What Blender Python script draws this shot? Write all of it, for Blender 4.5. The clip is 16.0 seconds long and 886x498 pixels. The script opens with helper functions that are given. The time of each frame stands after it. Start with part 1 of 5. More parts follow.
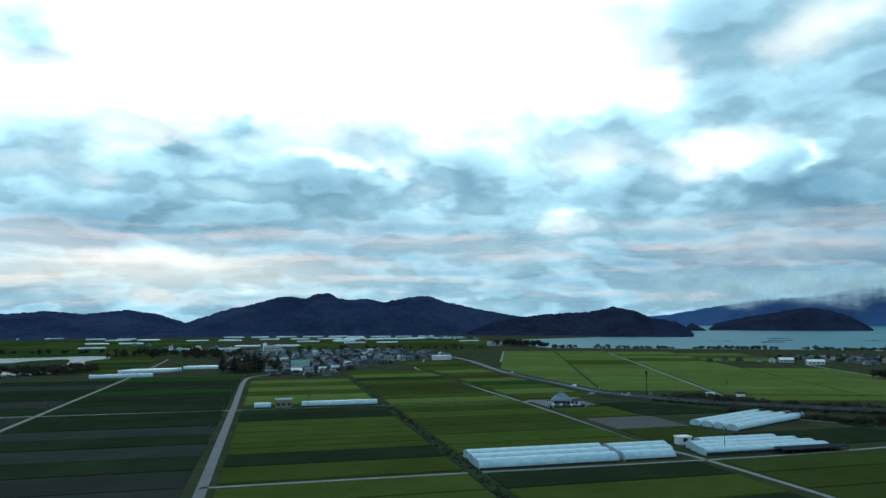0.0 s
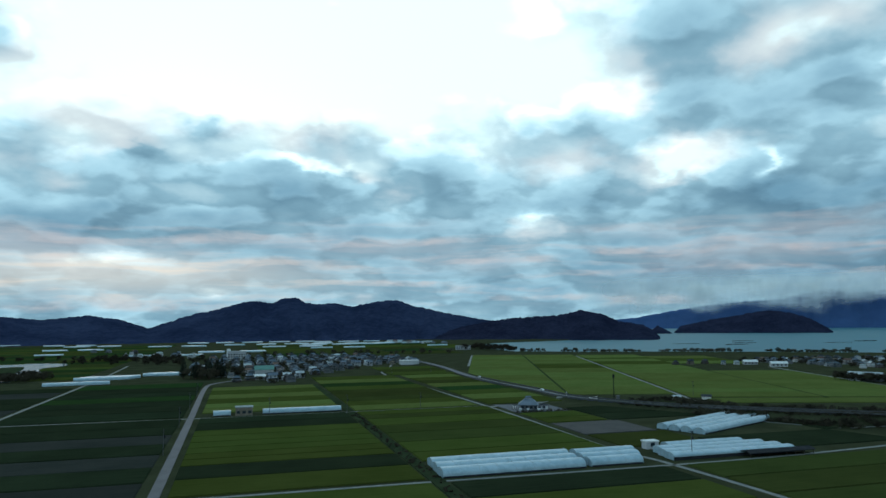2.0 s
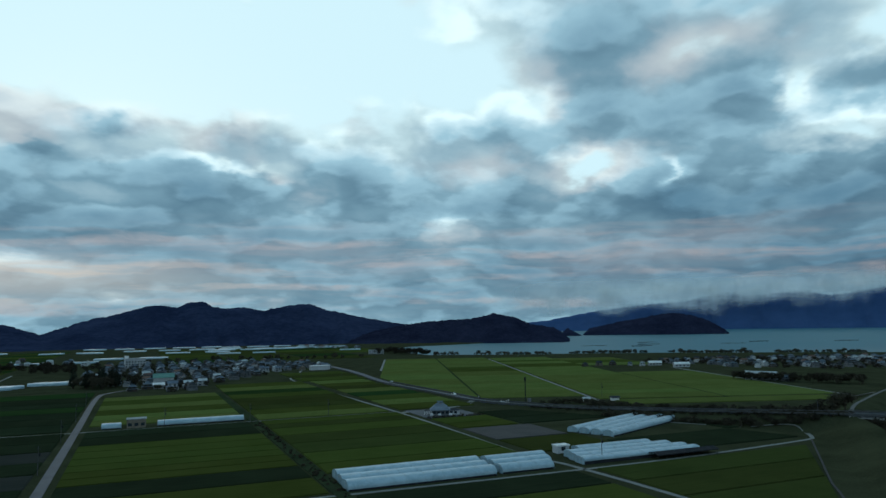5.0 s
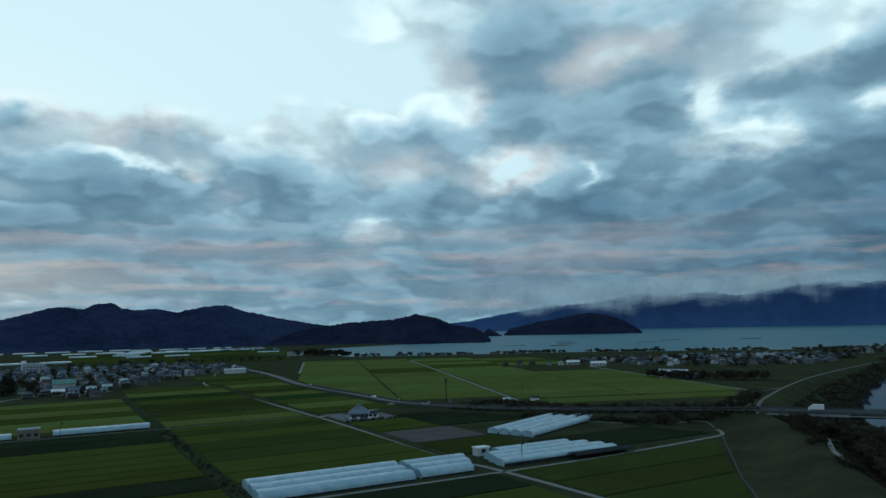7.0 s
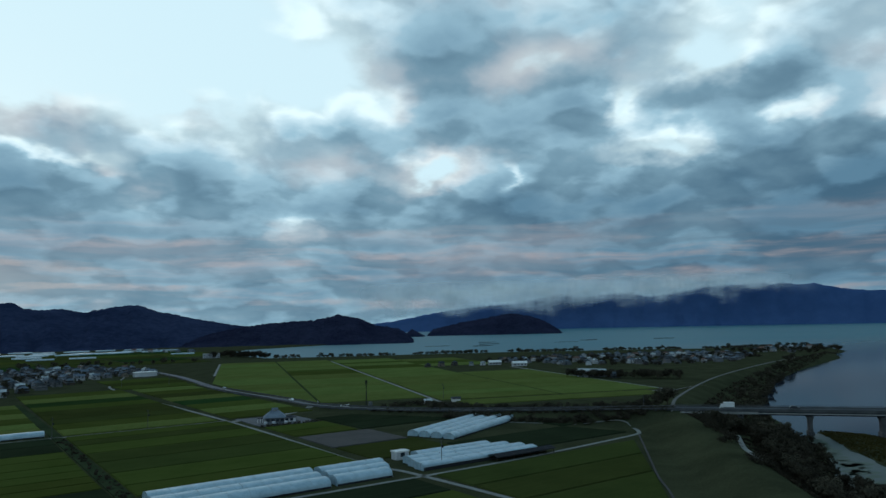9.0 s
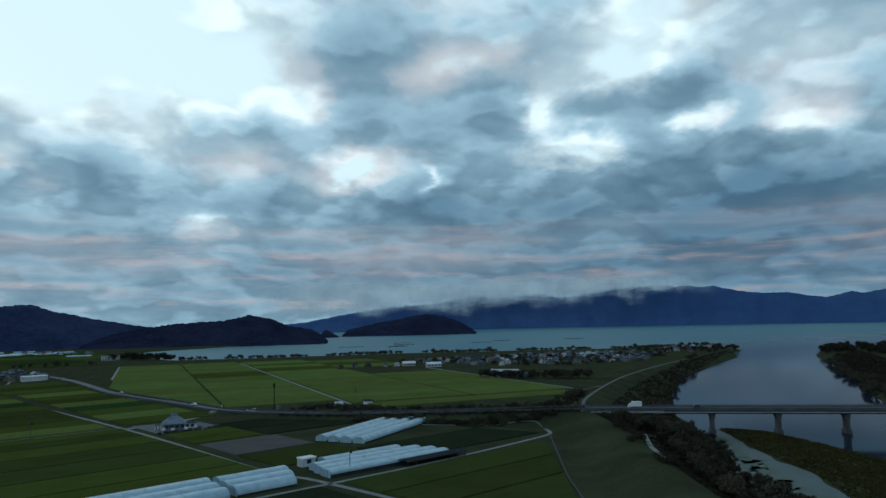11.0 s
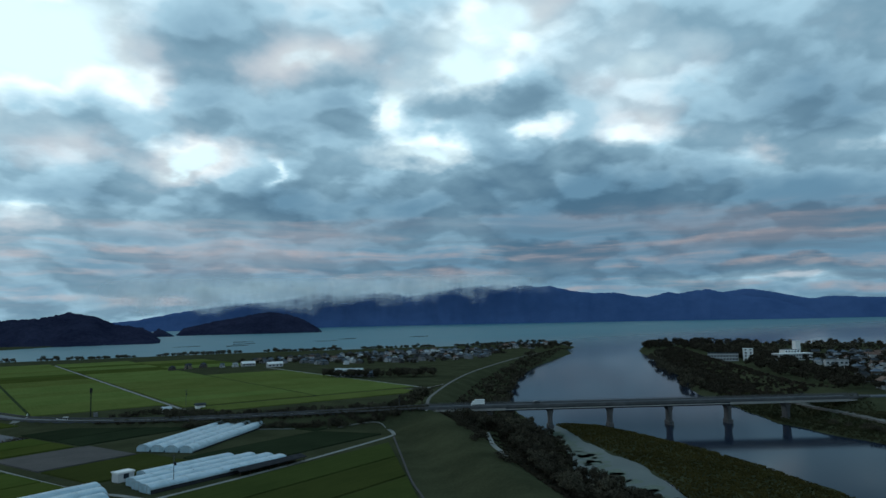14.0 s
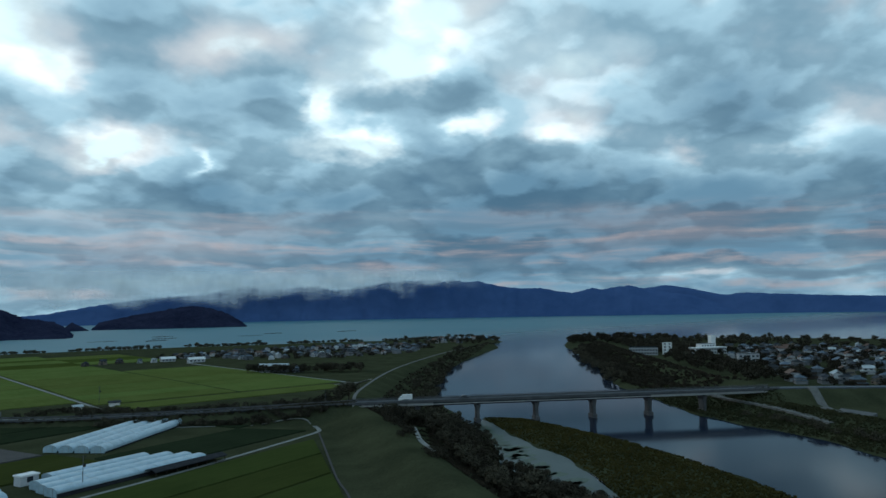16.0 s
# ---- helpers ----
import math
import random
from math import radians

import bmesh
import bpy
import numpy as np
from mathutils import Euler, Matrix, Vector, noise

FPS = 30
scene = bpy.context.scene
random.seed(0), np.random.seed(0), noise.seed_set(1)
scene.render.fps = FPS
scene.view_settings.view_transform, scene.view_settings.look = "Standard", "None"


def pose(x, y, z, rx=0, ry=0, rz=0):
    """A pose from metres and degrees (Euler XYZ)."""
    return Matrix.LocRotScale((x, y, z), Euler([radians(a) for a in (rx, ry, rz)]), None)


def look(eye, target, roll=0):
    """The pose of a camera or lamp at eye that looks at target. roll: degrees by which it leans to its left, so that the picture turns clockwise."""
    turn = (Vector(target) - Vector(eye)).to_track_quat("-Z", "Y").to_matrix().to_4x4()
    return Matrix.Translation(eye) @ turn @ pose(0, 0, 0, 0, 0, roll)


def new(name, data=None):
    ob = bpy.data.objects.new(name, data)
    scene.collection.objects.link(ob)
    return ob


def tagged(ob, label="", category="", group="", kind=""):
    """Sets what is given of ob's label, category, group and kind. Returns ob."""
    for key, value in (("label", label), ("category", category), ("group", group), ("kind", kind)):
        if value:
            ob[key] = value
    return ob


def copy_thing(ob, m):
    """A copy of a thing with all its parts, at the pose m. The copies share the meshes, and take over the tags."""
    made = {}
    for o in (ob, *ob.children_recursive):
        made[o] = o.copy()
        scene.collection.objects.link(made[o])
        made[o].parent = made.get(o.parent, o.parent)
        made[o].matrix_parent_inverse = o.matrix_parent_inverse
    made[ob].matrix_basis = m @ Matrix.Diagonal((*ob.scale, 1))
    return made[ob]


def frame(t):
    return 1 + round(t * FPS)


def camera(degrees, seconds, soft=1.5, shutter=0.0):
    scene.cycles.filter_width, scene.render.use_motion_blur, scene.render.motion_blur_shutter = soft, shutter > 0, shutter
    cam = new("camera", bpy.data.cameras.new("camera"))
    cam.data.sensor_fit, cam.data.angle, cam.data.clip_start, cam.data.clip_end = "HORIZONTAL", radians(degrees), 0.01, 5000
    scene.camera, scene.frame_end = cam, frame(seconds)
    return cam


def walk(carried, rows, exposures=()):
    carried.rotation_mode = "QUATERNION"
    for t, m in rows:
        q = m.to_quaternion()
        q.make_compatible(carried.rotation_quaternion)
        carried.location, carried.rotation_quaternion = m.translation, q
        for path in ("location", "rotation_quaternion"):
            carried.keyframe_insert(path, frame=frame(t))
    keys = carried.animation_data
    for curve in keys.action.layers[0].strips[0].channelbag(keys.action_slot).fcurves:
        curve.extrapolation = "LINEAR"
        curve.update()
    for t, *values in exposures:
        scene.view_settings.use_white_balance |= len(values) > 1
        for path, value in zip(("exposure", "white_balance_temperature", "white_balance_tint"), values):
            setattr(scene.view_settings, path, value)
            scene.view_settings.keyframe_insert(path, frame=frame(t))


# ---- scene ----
cam = camera(64.53, 16.0)
PATH = [
    (0.0, pose(-0.00, -0.00, 50.00, 95.58, 0.26, 0.00)),
    (0.5, pose(0.58, 1.68, 49.99, 95.66, 0.27, -0.19)),
    (1.0, pose(1.11, 3.39, 49.96, 95.76, 0.40, -0.90)),
    (1.5, pose(1.62, 5.10, 49.93, 95.84, 0.46, -1.81)),
    (2.0, pose(2.06, 6.82, 49.91, 95.90, 0.54, -2.50)),
    (2.5, pose(2.43, 8.54, 49.90, 95.95, 0.60, -3.48)),
    (3.0, pose(2.81, 10.28, 49.89, 96.00, 0.63, -4.25)),
    (3.5, pose(3.26, 11.99, 49.90, 96.06, 0.68, -4.89)),
    (4.0, pose(3.83, 13.62, 49.89, 96.11, 0.75, -5.94)),
    (4.5, pose(4.42, 15.21, 49.88, 96.12, 0.82, -7.63)),
    (7.0, pose(7.38, 23.25, 49.93, 96.07, 1.19, -15.72)),
    (7.5, pose(8.08, 24.85, 49.91, 96.05, 1.23, -16.99)),
    (8.0, pose(8.88, 26.43, 49.88, 96.04, 1.21, -18.27)),
    (8.5, pose(9.77, 27.99, 49.86, 95.99, 1.24, -20.04)),
    (9.0, pose(10.76, 29.52, 49.84, 95.98, 1.26, -21.92)),
    (11.5, pose(16.28, 37.16, 49.82, 95.87, 1.25, -30.52)),
    (12.0, pose(17.38, 38.62, 49.83, 95.85, 1.26, -32.48)),
    (12.5, pose(18.39, 40.05, 49.84, 95.78, 1.22, -34.89)),
    (13.0, pose(19.37, 41.41, 49.85, 95.77, 1.31, -37.39)),
    (13.5, pose(20.29, 42.65, 49.86, 95.63, 1.24, -39.36)),
    (14.0, pose(21.10, 43.72, 49.86, 95.47, 1.18, -41.22)),
    (14.5, pose(21.75, 44.59, 49.84, 95.35, 1.12, -42.63)),
    (15.0, pose(22.29, 45.16, 49.82, 95.32, 1.08, -43.79)),
    (15.5, pose(22.73, 45.50, 49.78, 95.11, 1.02, -45.45)),
    (16.0, pose(23.08, 45.74, 49.74, 94.93, 0.99, -47.01)),
]
EXPOSURES = [
    (0.0, 0.72, 6480, 7), (0.6, 0.66, 6480, 7), (1.5, 0.47, 6520, 8), (3.5, 0.15, 6470, 9), (4.7, -0.06, 6370, 9), (7.0, -0.16, 6340, 10),
    (9.2, -0.12, 6420, 13), (12.5, 0.05, 6520, 15), (16.0, 0.18, 6560, 14),
]
walk(cam, PATH, EXPOSURES)

# ---- world: dusk sky with a broken cloud deck ----
world = bpy.data.worlds.new("dusk_sky")
scene.world = world
world.use_nodes = True
WT = world.node_tree
for n in list(WT.nodes):
    WT.nodes.remove(n)


def wire(tree, a, b):
    tree.links.new(a, b)


def put(tree, socket, value):
    if isinstance(value, bpy.types.NodeSocket):
        tree.links.new(value, socket)
    elif value is not None:
        socket.default_value = value


def math_node(tree, op, a, b=None, c=None, clamp=False):
    n = tree.nodes.new("ShaderNodeMath")
    n.operation, n.use_clamp = op, clamp
    for sock, v in zip(n.inputs, (a, b, c)):
        put(tree, sock, v)
    return n.outputs[0]


def vec_node(tree, op, a, b=None):
    n = tree.nodes.new("ShaderNodeVectorMath")
    n.operation = op
    put(tree, n.inputs[0], a)
    put(tree, n.inputs[1], b)
    return n.outputs["Value"] if op in ("DOT_PRODUCT", "LENGTH") else n.outputs[0]


def combine(tree, x, y, z=0.0):
    n = tree.nodes.new("ShaderNodeCombineXYZ")
    for sock, v in zip(n.inputs, (x, y, z)):
        put(tree, sock, v)
    return n.outputs[0]


def noise_node(tree, vector, scale, detail=5.0, rough=0.55, distortion=0.0, color=False):
    n = tree.nodes.new("ShaderNodeTexNoise")
    put(tree, n.inputs["Vector"], vector)
    n.inputs["Scale"].default_value = scale
    n.inputs["Detail"].default_value = detail
    n.inputs["Roughness"].default_value = rough
    n.inputs["Distortion"].default_value = distortion
    return n.outputs["Color"] if color else n.outputs["Fac"]


def smooth(tree, v, lo, hi, a=0.0, b=1.0):
    n = tree.nodes.new("ShaderNodeMapRange")
    n.interpolation_type = "SMOOTHSTEP"
    put(tree, n.inputs[0], v)
    for k, x in enumerate((lo, hi, a, b)):
        put(tree, n.inputs[k + 1], x)
    return n.outputs[0]


def mix(tree, f, a, b, blend="MIX"):
    n = tree.nodes.new("ShaderNodeMix")
    n.data_type, n.blend_type = "RGBA", blend
    put(tree, n.inputs[0], f)
    for sock, v in ((n.inputs[6], a), (n.inputs[7], b)):
        put(tree, sock, (*v, 1.0) if isinstance(v, tuple) and len(v) == 3 else v)
    return n.outputs[2]


def ramp(tree, f, stops):
    n = tree.nodes.new("ShaderNodeValToRGB")
    put(tree, n.inputs[0], f)
    e = n.color_ramp.elements
    while len(e) < len(stops):
        e.new(0.5)
    for el, (p, c) in zip(e, stops):
        el.position, el.color = p, (*c, 1.0)
    return n.outputs[0]


# Clear gaps and heavy banks of the deck: azimuth, elevation, half widths in degrees, strength
WEST_GAPS = [
    (-8.2, 21.5, 24, 5.6, 0.70), (21.7, 12.3, 2.6, 1.3, 0.45), (27.9, 11.3, 0.7, 0.9, 0.30), (9.9, 7.6, 2.5, 0.9, 0.32), (37.2, 16.1, 1.0, 2.1, 0.10),
    (33.9, 21.4, 1.8, 0.7, 0.12), (17.4, 17.2, 1.6, 1.2, 0.22), (-7.6, 12.5, 3.1, 0.4, 0.25), (-24.0, 4.6, 4.7, 0.6, 0.34), (-15.5, 2.3, 1.8, 0.4, 0.34),
]
LAKE_GAPS = [
    (37.4, 16.6, 1.4, 1.7, 0.25), (40.6, 13.2, 3.6, 1.2, 0.40), (49.9, 14.5, 1.9, 1.0, 0.40), (44.0, 19.4, 3.2, 1.5, 0.36), (30.7, 20.2, 2.4, 0.9, 0.20),
    (45.0, 23.0, 5.0, 2.2, 0.28), (56.6, 14.3, 2.6, 1.2, 0.32), (66.5, 11.6, 2.4, 1.0, 0.22), (67.2, 2.4, 7.8, 0.4, 0.34), (75.3, 12.0, 3.1, 1.4, 0.26),
]
WEST_BANKS = [
    (21.0, 21.6, 7.4, 4.6, 0.46), (26.2, 16.6, 5.9, 2.9, 0.30), (12.9, 14.8, 4.1, 2.0, 0.30), (-21.7, 12.6, 1.0, 0.9, 0.35), (-14.5, 11.6, 14.7, 1.7, 0.22),
    (-22.3, 7.8, 10.4, 1.6, 0.30), (-3.5, 10.5, 10.2, 2.5, 0.22), (32.4, 16.4, 3.6, 3.2, 0.36), (29.8, 9.0, 7.9, 2.1, 0.25), (-5.5, 24.1, 1.6, 1.1, 0.40),
    (-11.7, 18.7, 2.2, 1.2, 0.40), (-3.6, 19.1, 1.3, 0.9, 0.36), (-16.3, 15.0, 2.5, 0.8, 0.40), (-31, 20, 2.5, 2, 0.5),
]
LAKE_BANKS = [
    (47.0, 15.8, 3.2, 2.2, 0.30), (-7.2, 14.5, 4.1, 0.9, 0.25), (15.4, 9.6, 6.1, 1.6, 0.25), (34.4, 10.1, 6.9, 2.0, 0.25), (47.0, 10.8, 7.2, 2.5, 0.25),
    (52.4, 9.0, 4.0, 3.1, 0.25), (48.4, 2.8, 6.6, 0.7, 0.34), (27.3, 3.6, 13.2, 0.7, 0.15), (42.8, 16.8, 2.9, 1.8, 0.30), (48.4, 17.5, 4.2, 1.3, 0.25),
    (45.8, 13.3, 2.3, 1.3, 0.20), (55.1, 9.8, 8.1, 2.9, 0.25), (67.2, 15.3, 5.9, 4.8, 0.12), (52.6, 4.6, 20.8, 0.9, 0.20), (73.6, 16.7, 3.4, 3.4, 0.15), (66, 6.0, 26, 5.0, 0.46), (72, 15, 14, 6, 0.22), (16, 4.5, 24, 3.4, 0.1),
]
coord = WT.nodes.new("ShaderNodeTexCoord").outputs["Generated"]
unit = vec_node(WT, "NORMALIZE", coord)
sep = WT.nodes.new("ShaderNodeSeparateXYZ")
wire(WT, unit, sep.inputs[0])
dx, dy, dz = sep.outputs
azimuth = math_node(WT, "MULTIPLY", math_node(WT, "ARCTAN2", dx, dy), 57.2958)
elevation = math_node(WT, "MULTIPLY", math_node(WT, "ARCSINE", dz), 57.2958)
lift = math_node(WT, "ADD", math_node(WT, "MAXIMUM", dz, 0.0), 0.36)
plane = combine(WT, math_node(WT, "DIVIDE", dx, lift), math_node(WT, "DIVIDE", dy, lift), 0.0)
warp = noise_node(WT, plane, 6.0, 4, 0.55, color=True)
warp = vec_node(WT, "MULTIPLY", vec_node(WT, "SUBTRACT", warp, (0.5, 0.5, 0.5)), (7.0, 4.4, 0.0))
damp = smooth(WT, elevation, 1.0, 12.0, 0.25, 1.0)
warp = vec_node(WT, "MULTIPLY", warp, combine(WT, damp, damp, 0.0))
place = vec_node(WT, "ADD", combine(WT, azimuth, elevation), warp)
# First term thickens the unseen deck overhead to dim the ground
bias = math_node(WT, "ADD", smooth(WT, elevation, 24.0, 45.0, 0.24, 0.56), smooth(WT, elevation, 13.0, 5.0, 0.0, 0.24))
for sign, rows in ((-1, WEST_GAPS + LAKE_GAPS), (1, WEST_BANKS + LAKE_BANKS)):
    for a, e, wa, we, k in rows:
        d = vec_node(WT, "MULTIPLY", vec_node(WT, "SUBTRACT", place, (a, e, 0)), (1 / wa, 1 / we, 0))
        g = math_node(WT, "POWER", 0.42, vec_node(WT, "DOT_PRODUCT", d, d))
        bias = math_node(WT, "MULTIPLY_ADD", g, -1.2 * k if sign < 0 else 0.8 * k, bias)


def puffs(p):
    """Cauliflower clouds: rolling noise broken up by rounded cells."""
    n = noise_node(WT, p, 4.6, 6, 0.47, 0.0)
    v = WT.nodes.new("ShaderNodeTexVoronoi")
    v.feature = "SMOOTH_F1"
    put(WT, v.inputs["Vector"], p)
    for key, value in (("Scale", 5.5), ("Detail", 2.0), ("Roughness", 0.5), ("Smoothness", 1.0)):
        v.inputs[key].default_value = value
    cell = math_node(WT, "SUBTRACT", 0.95, v.outputs["Distance"])
    return math_node(WT, "MULTIPLY_ADD", cell, 0.26, math_node(WT, "MULTIPLY", n, 0.92))


swirl = vec_node(WT, "MULTIPLY", vec_node(WT, "SUBTRACT", noise_node(WT, plane, 9.0, 3, 0.5, color=True), (0.5, 0.5, 0.5)), (0.05, 0.05, 0.0))
seat = vec_node(WT, "ADD", plane, swirl)
body = puffs(seat)
above = puffs(vec_node(WT, "MULTIPLY", seat, (0.948, 0.948, 1.0)))
relief = smooth(WT, math_node(WT, "SUBTRACT", body, above), -0.22, 0.24)
density = math_node(WT, "ADD", math_node(WT, "SUBTRACT", body, 0.03), bias)
cover = smooth(WT, density, 0.32, 0.58)
thick = smooth(WT, density, 0.42, 1.42)
sky = WT.nodes.new("ShaderNodeTexSky")
sky.sky_type, sky.sun_disc = "NISHITA", False
sky.sun_elevation, sky.sun_rotation = radians(7), radians(-18)
clear = mix(WT, 0.92, vec_node(WT, "SCALE", sky.outputs[0]), (0.74, 1.02, 1.10))
clear.node.inputs[6].links[0].from_node.inputs["Scale"].default_value = 0.1
cloud = ramp(WT, thick, [(0.0, (0.70, 0.90, 0.94)), (0.14, (0.48, 0.68, 0.77)), (0.36, (0.265, 0.455, 0.565)), (1.0, (0.082, 0.185, 0.275))])
# Lit tops and dark bases of the single heaps, and a broad drift of light through the deck
drift = noise_node(WT, vec_node(WT, "ADD", plane, (1.3, 4.1, 2.0)), 3.4, 3, 0.45)
shade = math_node(WT, "ADD", math_node(WT, "MULTIPLY", relief, 0.7), math_node(WT, "MULTIPLY", drift, 0.3))
cloud = mix(WT, 1.0, cloud, mix(WT, smooth(WT, shade, 0.30, 0.70), (0.76, 0.80, 0.82), (1.40, 1.34, 1.29)), "MULTIPLY")
# Warm, thin edges higher up
warm = noise_node(WT, plane, 2.6, 3, 0.5)
edge = math_node(WT, "MULTIPLY", smooth(WT, thick, 0.5, 0.1), smooth(WT, warm, 0.46, 0.62))
cloud = mix(WT, math_node(WT, "MULTIPLY", edge, 0.42), cloud, (0.60, 0.56, 0.56))
# Long low rolls, their tops lit faintly pink by the set sun
bend = math_node(WT, "MULTIPLY", math_node(WT, "SUBTRACT", noise_node(WT, combine(WT, math_node(WT, "MULTIPLY", azimuth, 0.11), math_node(WT, "MULTIPLY", elevation, 0.3)), 1.0, 4, 0.5), 0.5), 1.7)
rolled = math_node(WT, "ADD", elevation, bend)


def rolls(shift):
    e = math_node(WT, "ADD", rolled, shift)
    return noise_node(WT, combine(WT, math_node(WT, "MULTIPLY", azimuth, 0.055), math_node(WT, "MULTIPLY", e, 0.6)), 1.0, 5, 0.5)


roll, roll_up = rolls(0.0), rolls(0.45)
top_lit = smooth(WT, math_node(WT, "SUBTRACT", roll, roll_up), -0.03, 0.16)
underside = smooth(WT, math_node(WT, "SUBTRACT", roll_up, roll), -0.03, 0.16)
low = math_node(WT, "MULTIPLY", smooth(WT, elevation, 0.2, 1.4), smooth(WT, elevation, 9.5, 5.0))
ragged = smooth(WT, noise_node(WT, combine(WT, math_node(WT, "MULTIPLY", azimuth, 0.32), math_node(WT, "MULTIPLY", rolled, 0.9)), 1.0, 5, 0.6), 0.36, 0.62)
pink = math_node(WT, "MULTIPLY", low, math_node(WT, "MULTIPLY", top_lit, math_node(WT, "MULTIPLY_ADD", ragged, 0.7, 0.3)))
eastward = smooth(WT, azimuth, 8.0, 52.0)
cloud = mix(WT, math_node(WT, "MULTIPLY", pink, 0.62), cloud, mix(WT, eastward, (0.48, 0.475, 0.49), (0.37, 0.345, 0.355)))
cloud = mix(WT, math_node(WT, "MULTIPLY", math_node(WT, "MULTIPLY", low, underside), 0.7), cloud, mix(WT, eastward, (0.20, 0.315, 0.395), (0.10, 0.18, 0.25)))
blush = math_node(WT, "MULTIPLY", math_node(WT, "MULTIPLY", smooth(WT, elevation, 2.6, 5.2), smooth(WT, elevation, 8.6, 6.2)), smooth(WT, roll, 0.40, 0.62))
cloud = mix(WT, math_node(WT, "MULTIPLY", blush, 0.34), cloud, mix(WT, eastward, (0.47, 0.44, 0.46), (0.30, 0.28, 0.30)))
deck = mix(WT, cover, clear, cloud)
glow = math_node(WT, "MULTIPLY", smooth(WT, math_node(WT, "ABSOLUTE", math_node(WT, "ADD", azimuth, 24.0)), 26.0, 2.0), smooth(WT, math_node(WT, "ABSOLUTE", math_node(WT, "SUBTRACT", elevation, 3.6)), 2.4, 0.0))
deck = mix(WT, math_node(WT, "MULTIPLY", glow, math_node(WT, "MULTIPLY_ADD", top_lit, 0.5, 0.38)), deck, (0.74, 0.65, 0.54))
back = WT.nodes.new("ShaderNodeBackground")
wire(WT, deck, back.inputs[0])
back.inputs[1].default_value = 1.0
wire(WT, back.outputs[0], WT.nodes.new("ShaderNodeOutputWorld").inputs[0])

sun = new("sun", bpy.data.lights.new("sun", "SUN"))
sun.data.energy, sun.data.angle, sun.data.color = 0.25, radians(30), (1.0, 0.9, 0.8)
sun.matrix_world = look((0, 0, 0), (math.sin(radians(18)) * 3, -math.cos(radians(18)) * 3, -1.6))


# ---- materials ----
def material(name, rough=0.9, metal=0.0, spec=0.3):
    m = bpy.data.materials.new(name)
    m.use_nodes = True
    b = m.node_tree.nodes["Principled BSDF"]
    b.inputs["Roughness"].default_value, b.inputs["Metallic"].default_value = rough, metal
    b.inputs["Specular IOR Level"].default_value = spec
    return m, m.node_tree, b


def object_space(tree, scale=(1, 1, 1), world_space=True):
    if world_space:
        c = tree.nodes.new("ShaderNodeNewGeometry").outputs["Position"]
    else:
        c = tree.nodes.new("ShaderNodeTexCoord").outputs["Object"]
    return vec_node(tree, "MULTIPLY", c, scale)


def bump(tree, b, height, strength=0.5, distance=0.1):
    n = tree.nodes.new("ShaderNodeBump")
    n.inputs["Strength"].default_value, n.inputs["Distance"].default_value = strength, distance
    wire(tree, height, n.inputs["Height"])
    wire(tree, n.outputs[0], b.inputs["Normal"])


def mottled(name, dark, light, scale=0.3, fine_scale=4.0, rough=0.9, spec=0.3, bump_size=0.1, bump_k=0.4, vary=0.0, world_space=True, stretch=(1, 1, 1), metal=0.0):
    """Two-scale mottled surface; vary: brightness change from object to object."""
    m, t, b = material(name, rough, metal, spec)
    p = object_space(t, stretch, world_space)
    a = noise_node(t, p, scale, 5, 0.6)
    f = noise_node(t, p, fine_scale, 4, 0.6)
    k = math_node(t, "MULTIPLY_ADD", f, 0.45, math_node(t, "MULTIPLY", a, 0.75))
    c = mix(t, smooth(t, k, 0.35, 0.85), dark, light)
    if vary:
        rnd = t.nodes.new("ShaderNodeObjectInfo").outputs["Random"]
        hsv = t.nodes.new("ShaderNodeHueSaturation")
        wire(t, c, hsv.inputs["Color"])
        put(t, hsv.inputs["Value"], math_node(t, "MULTIPLY_ADD", rnd, 2 * vary, 1 - vary))
        put(t, hsv.inputs["Hue"], math_node(t, "MULTIPLY_ADD", rnd, 0.02, 0.49))
        c = hsv.outputs[0]
    wire(t, c, b.inputs["Base Color"])
    bump(t, b, f, bump_k, bump_size)
    return m


def crop(name, dark, light, rows_dir=0.237):
    """A standing crop: rows, patchy ripening and wheel marks."""
    m, t, b = material(name, 1.0, 0.0, 0.0)
    p = object_space(t)
    ca, sa = math.cos(rows_dir), math.sin(rows_dir)
    along = vec_node(t, "DOT_PRODUCT", p, (ca, sa, 0))
    across = vec_node(t, "DOT_PRODUCT", p, (-sa, ca, 0))
    grain = noise_node(t, combine(t, math_node(t, "MULTIPLY", along, 0.06), math_node(t, "MULTIPLY", across, 0.9)), 1.0, 4, 0.6)
    patch = noise_node(t, p, 0.035, 4, 0.6)
    tuft = noise_node(t, p, 1.7, 4, 0.65)
    k = math_node(t, "ADD", math_node(t, "MULTIPLY", grain, 0.4), math_node(t, "ADD", math_node(t, "MULTIPLY", patch, 0.45), math_node(t, "MULTIPLY", tuft, 0.25)))
    c = mix(t, smooth(t, k, 0.35, 0.75), dark, light)
    rnd = t.nodes.new("ShaderNodeObjectInfo").outputs["Random"]
    hsv = t.nodes.new("ShaderNodeHueSaturation")
    wire(t, c, hsv.inputs["Color"])
    put(t, hsv.inputs["Value"], math_node(t, "MULTIPLY_ADD", rnd, 0.24, 0.88))
    put(t, hsv.inputs["Hue"], math_node(t, "MULTIPLY_ADD", rnd, 0.024, 0.488))
    wire(t, hsv.outputs[0], b.inputs["Base Color"])
    bump(t, b, tuft, 0.7, 0.3)
    return m


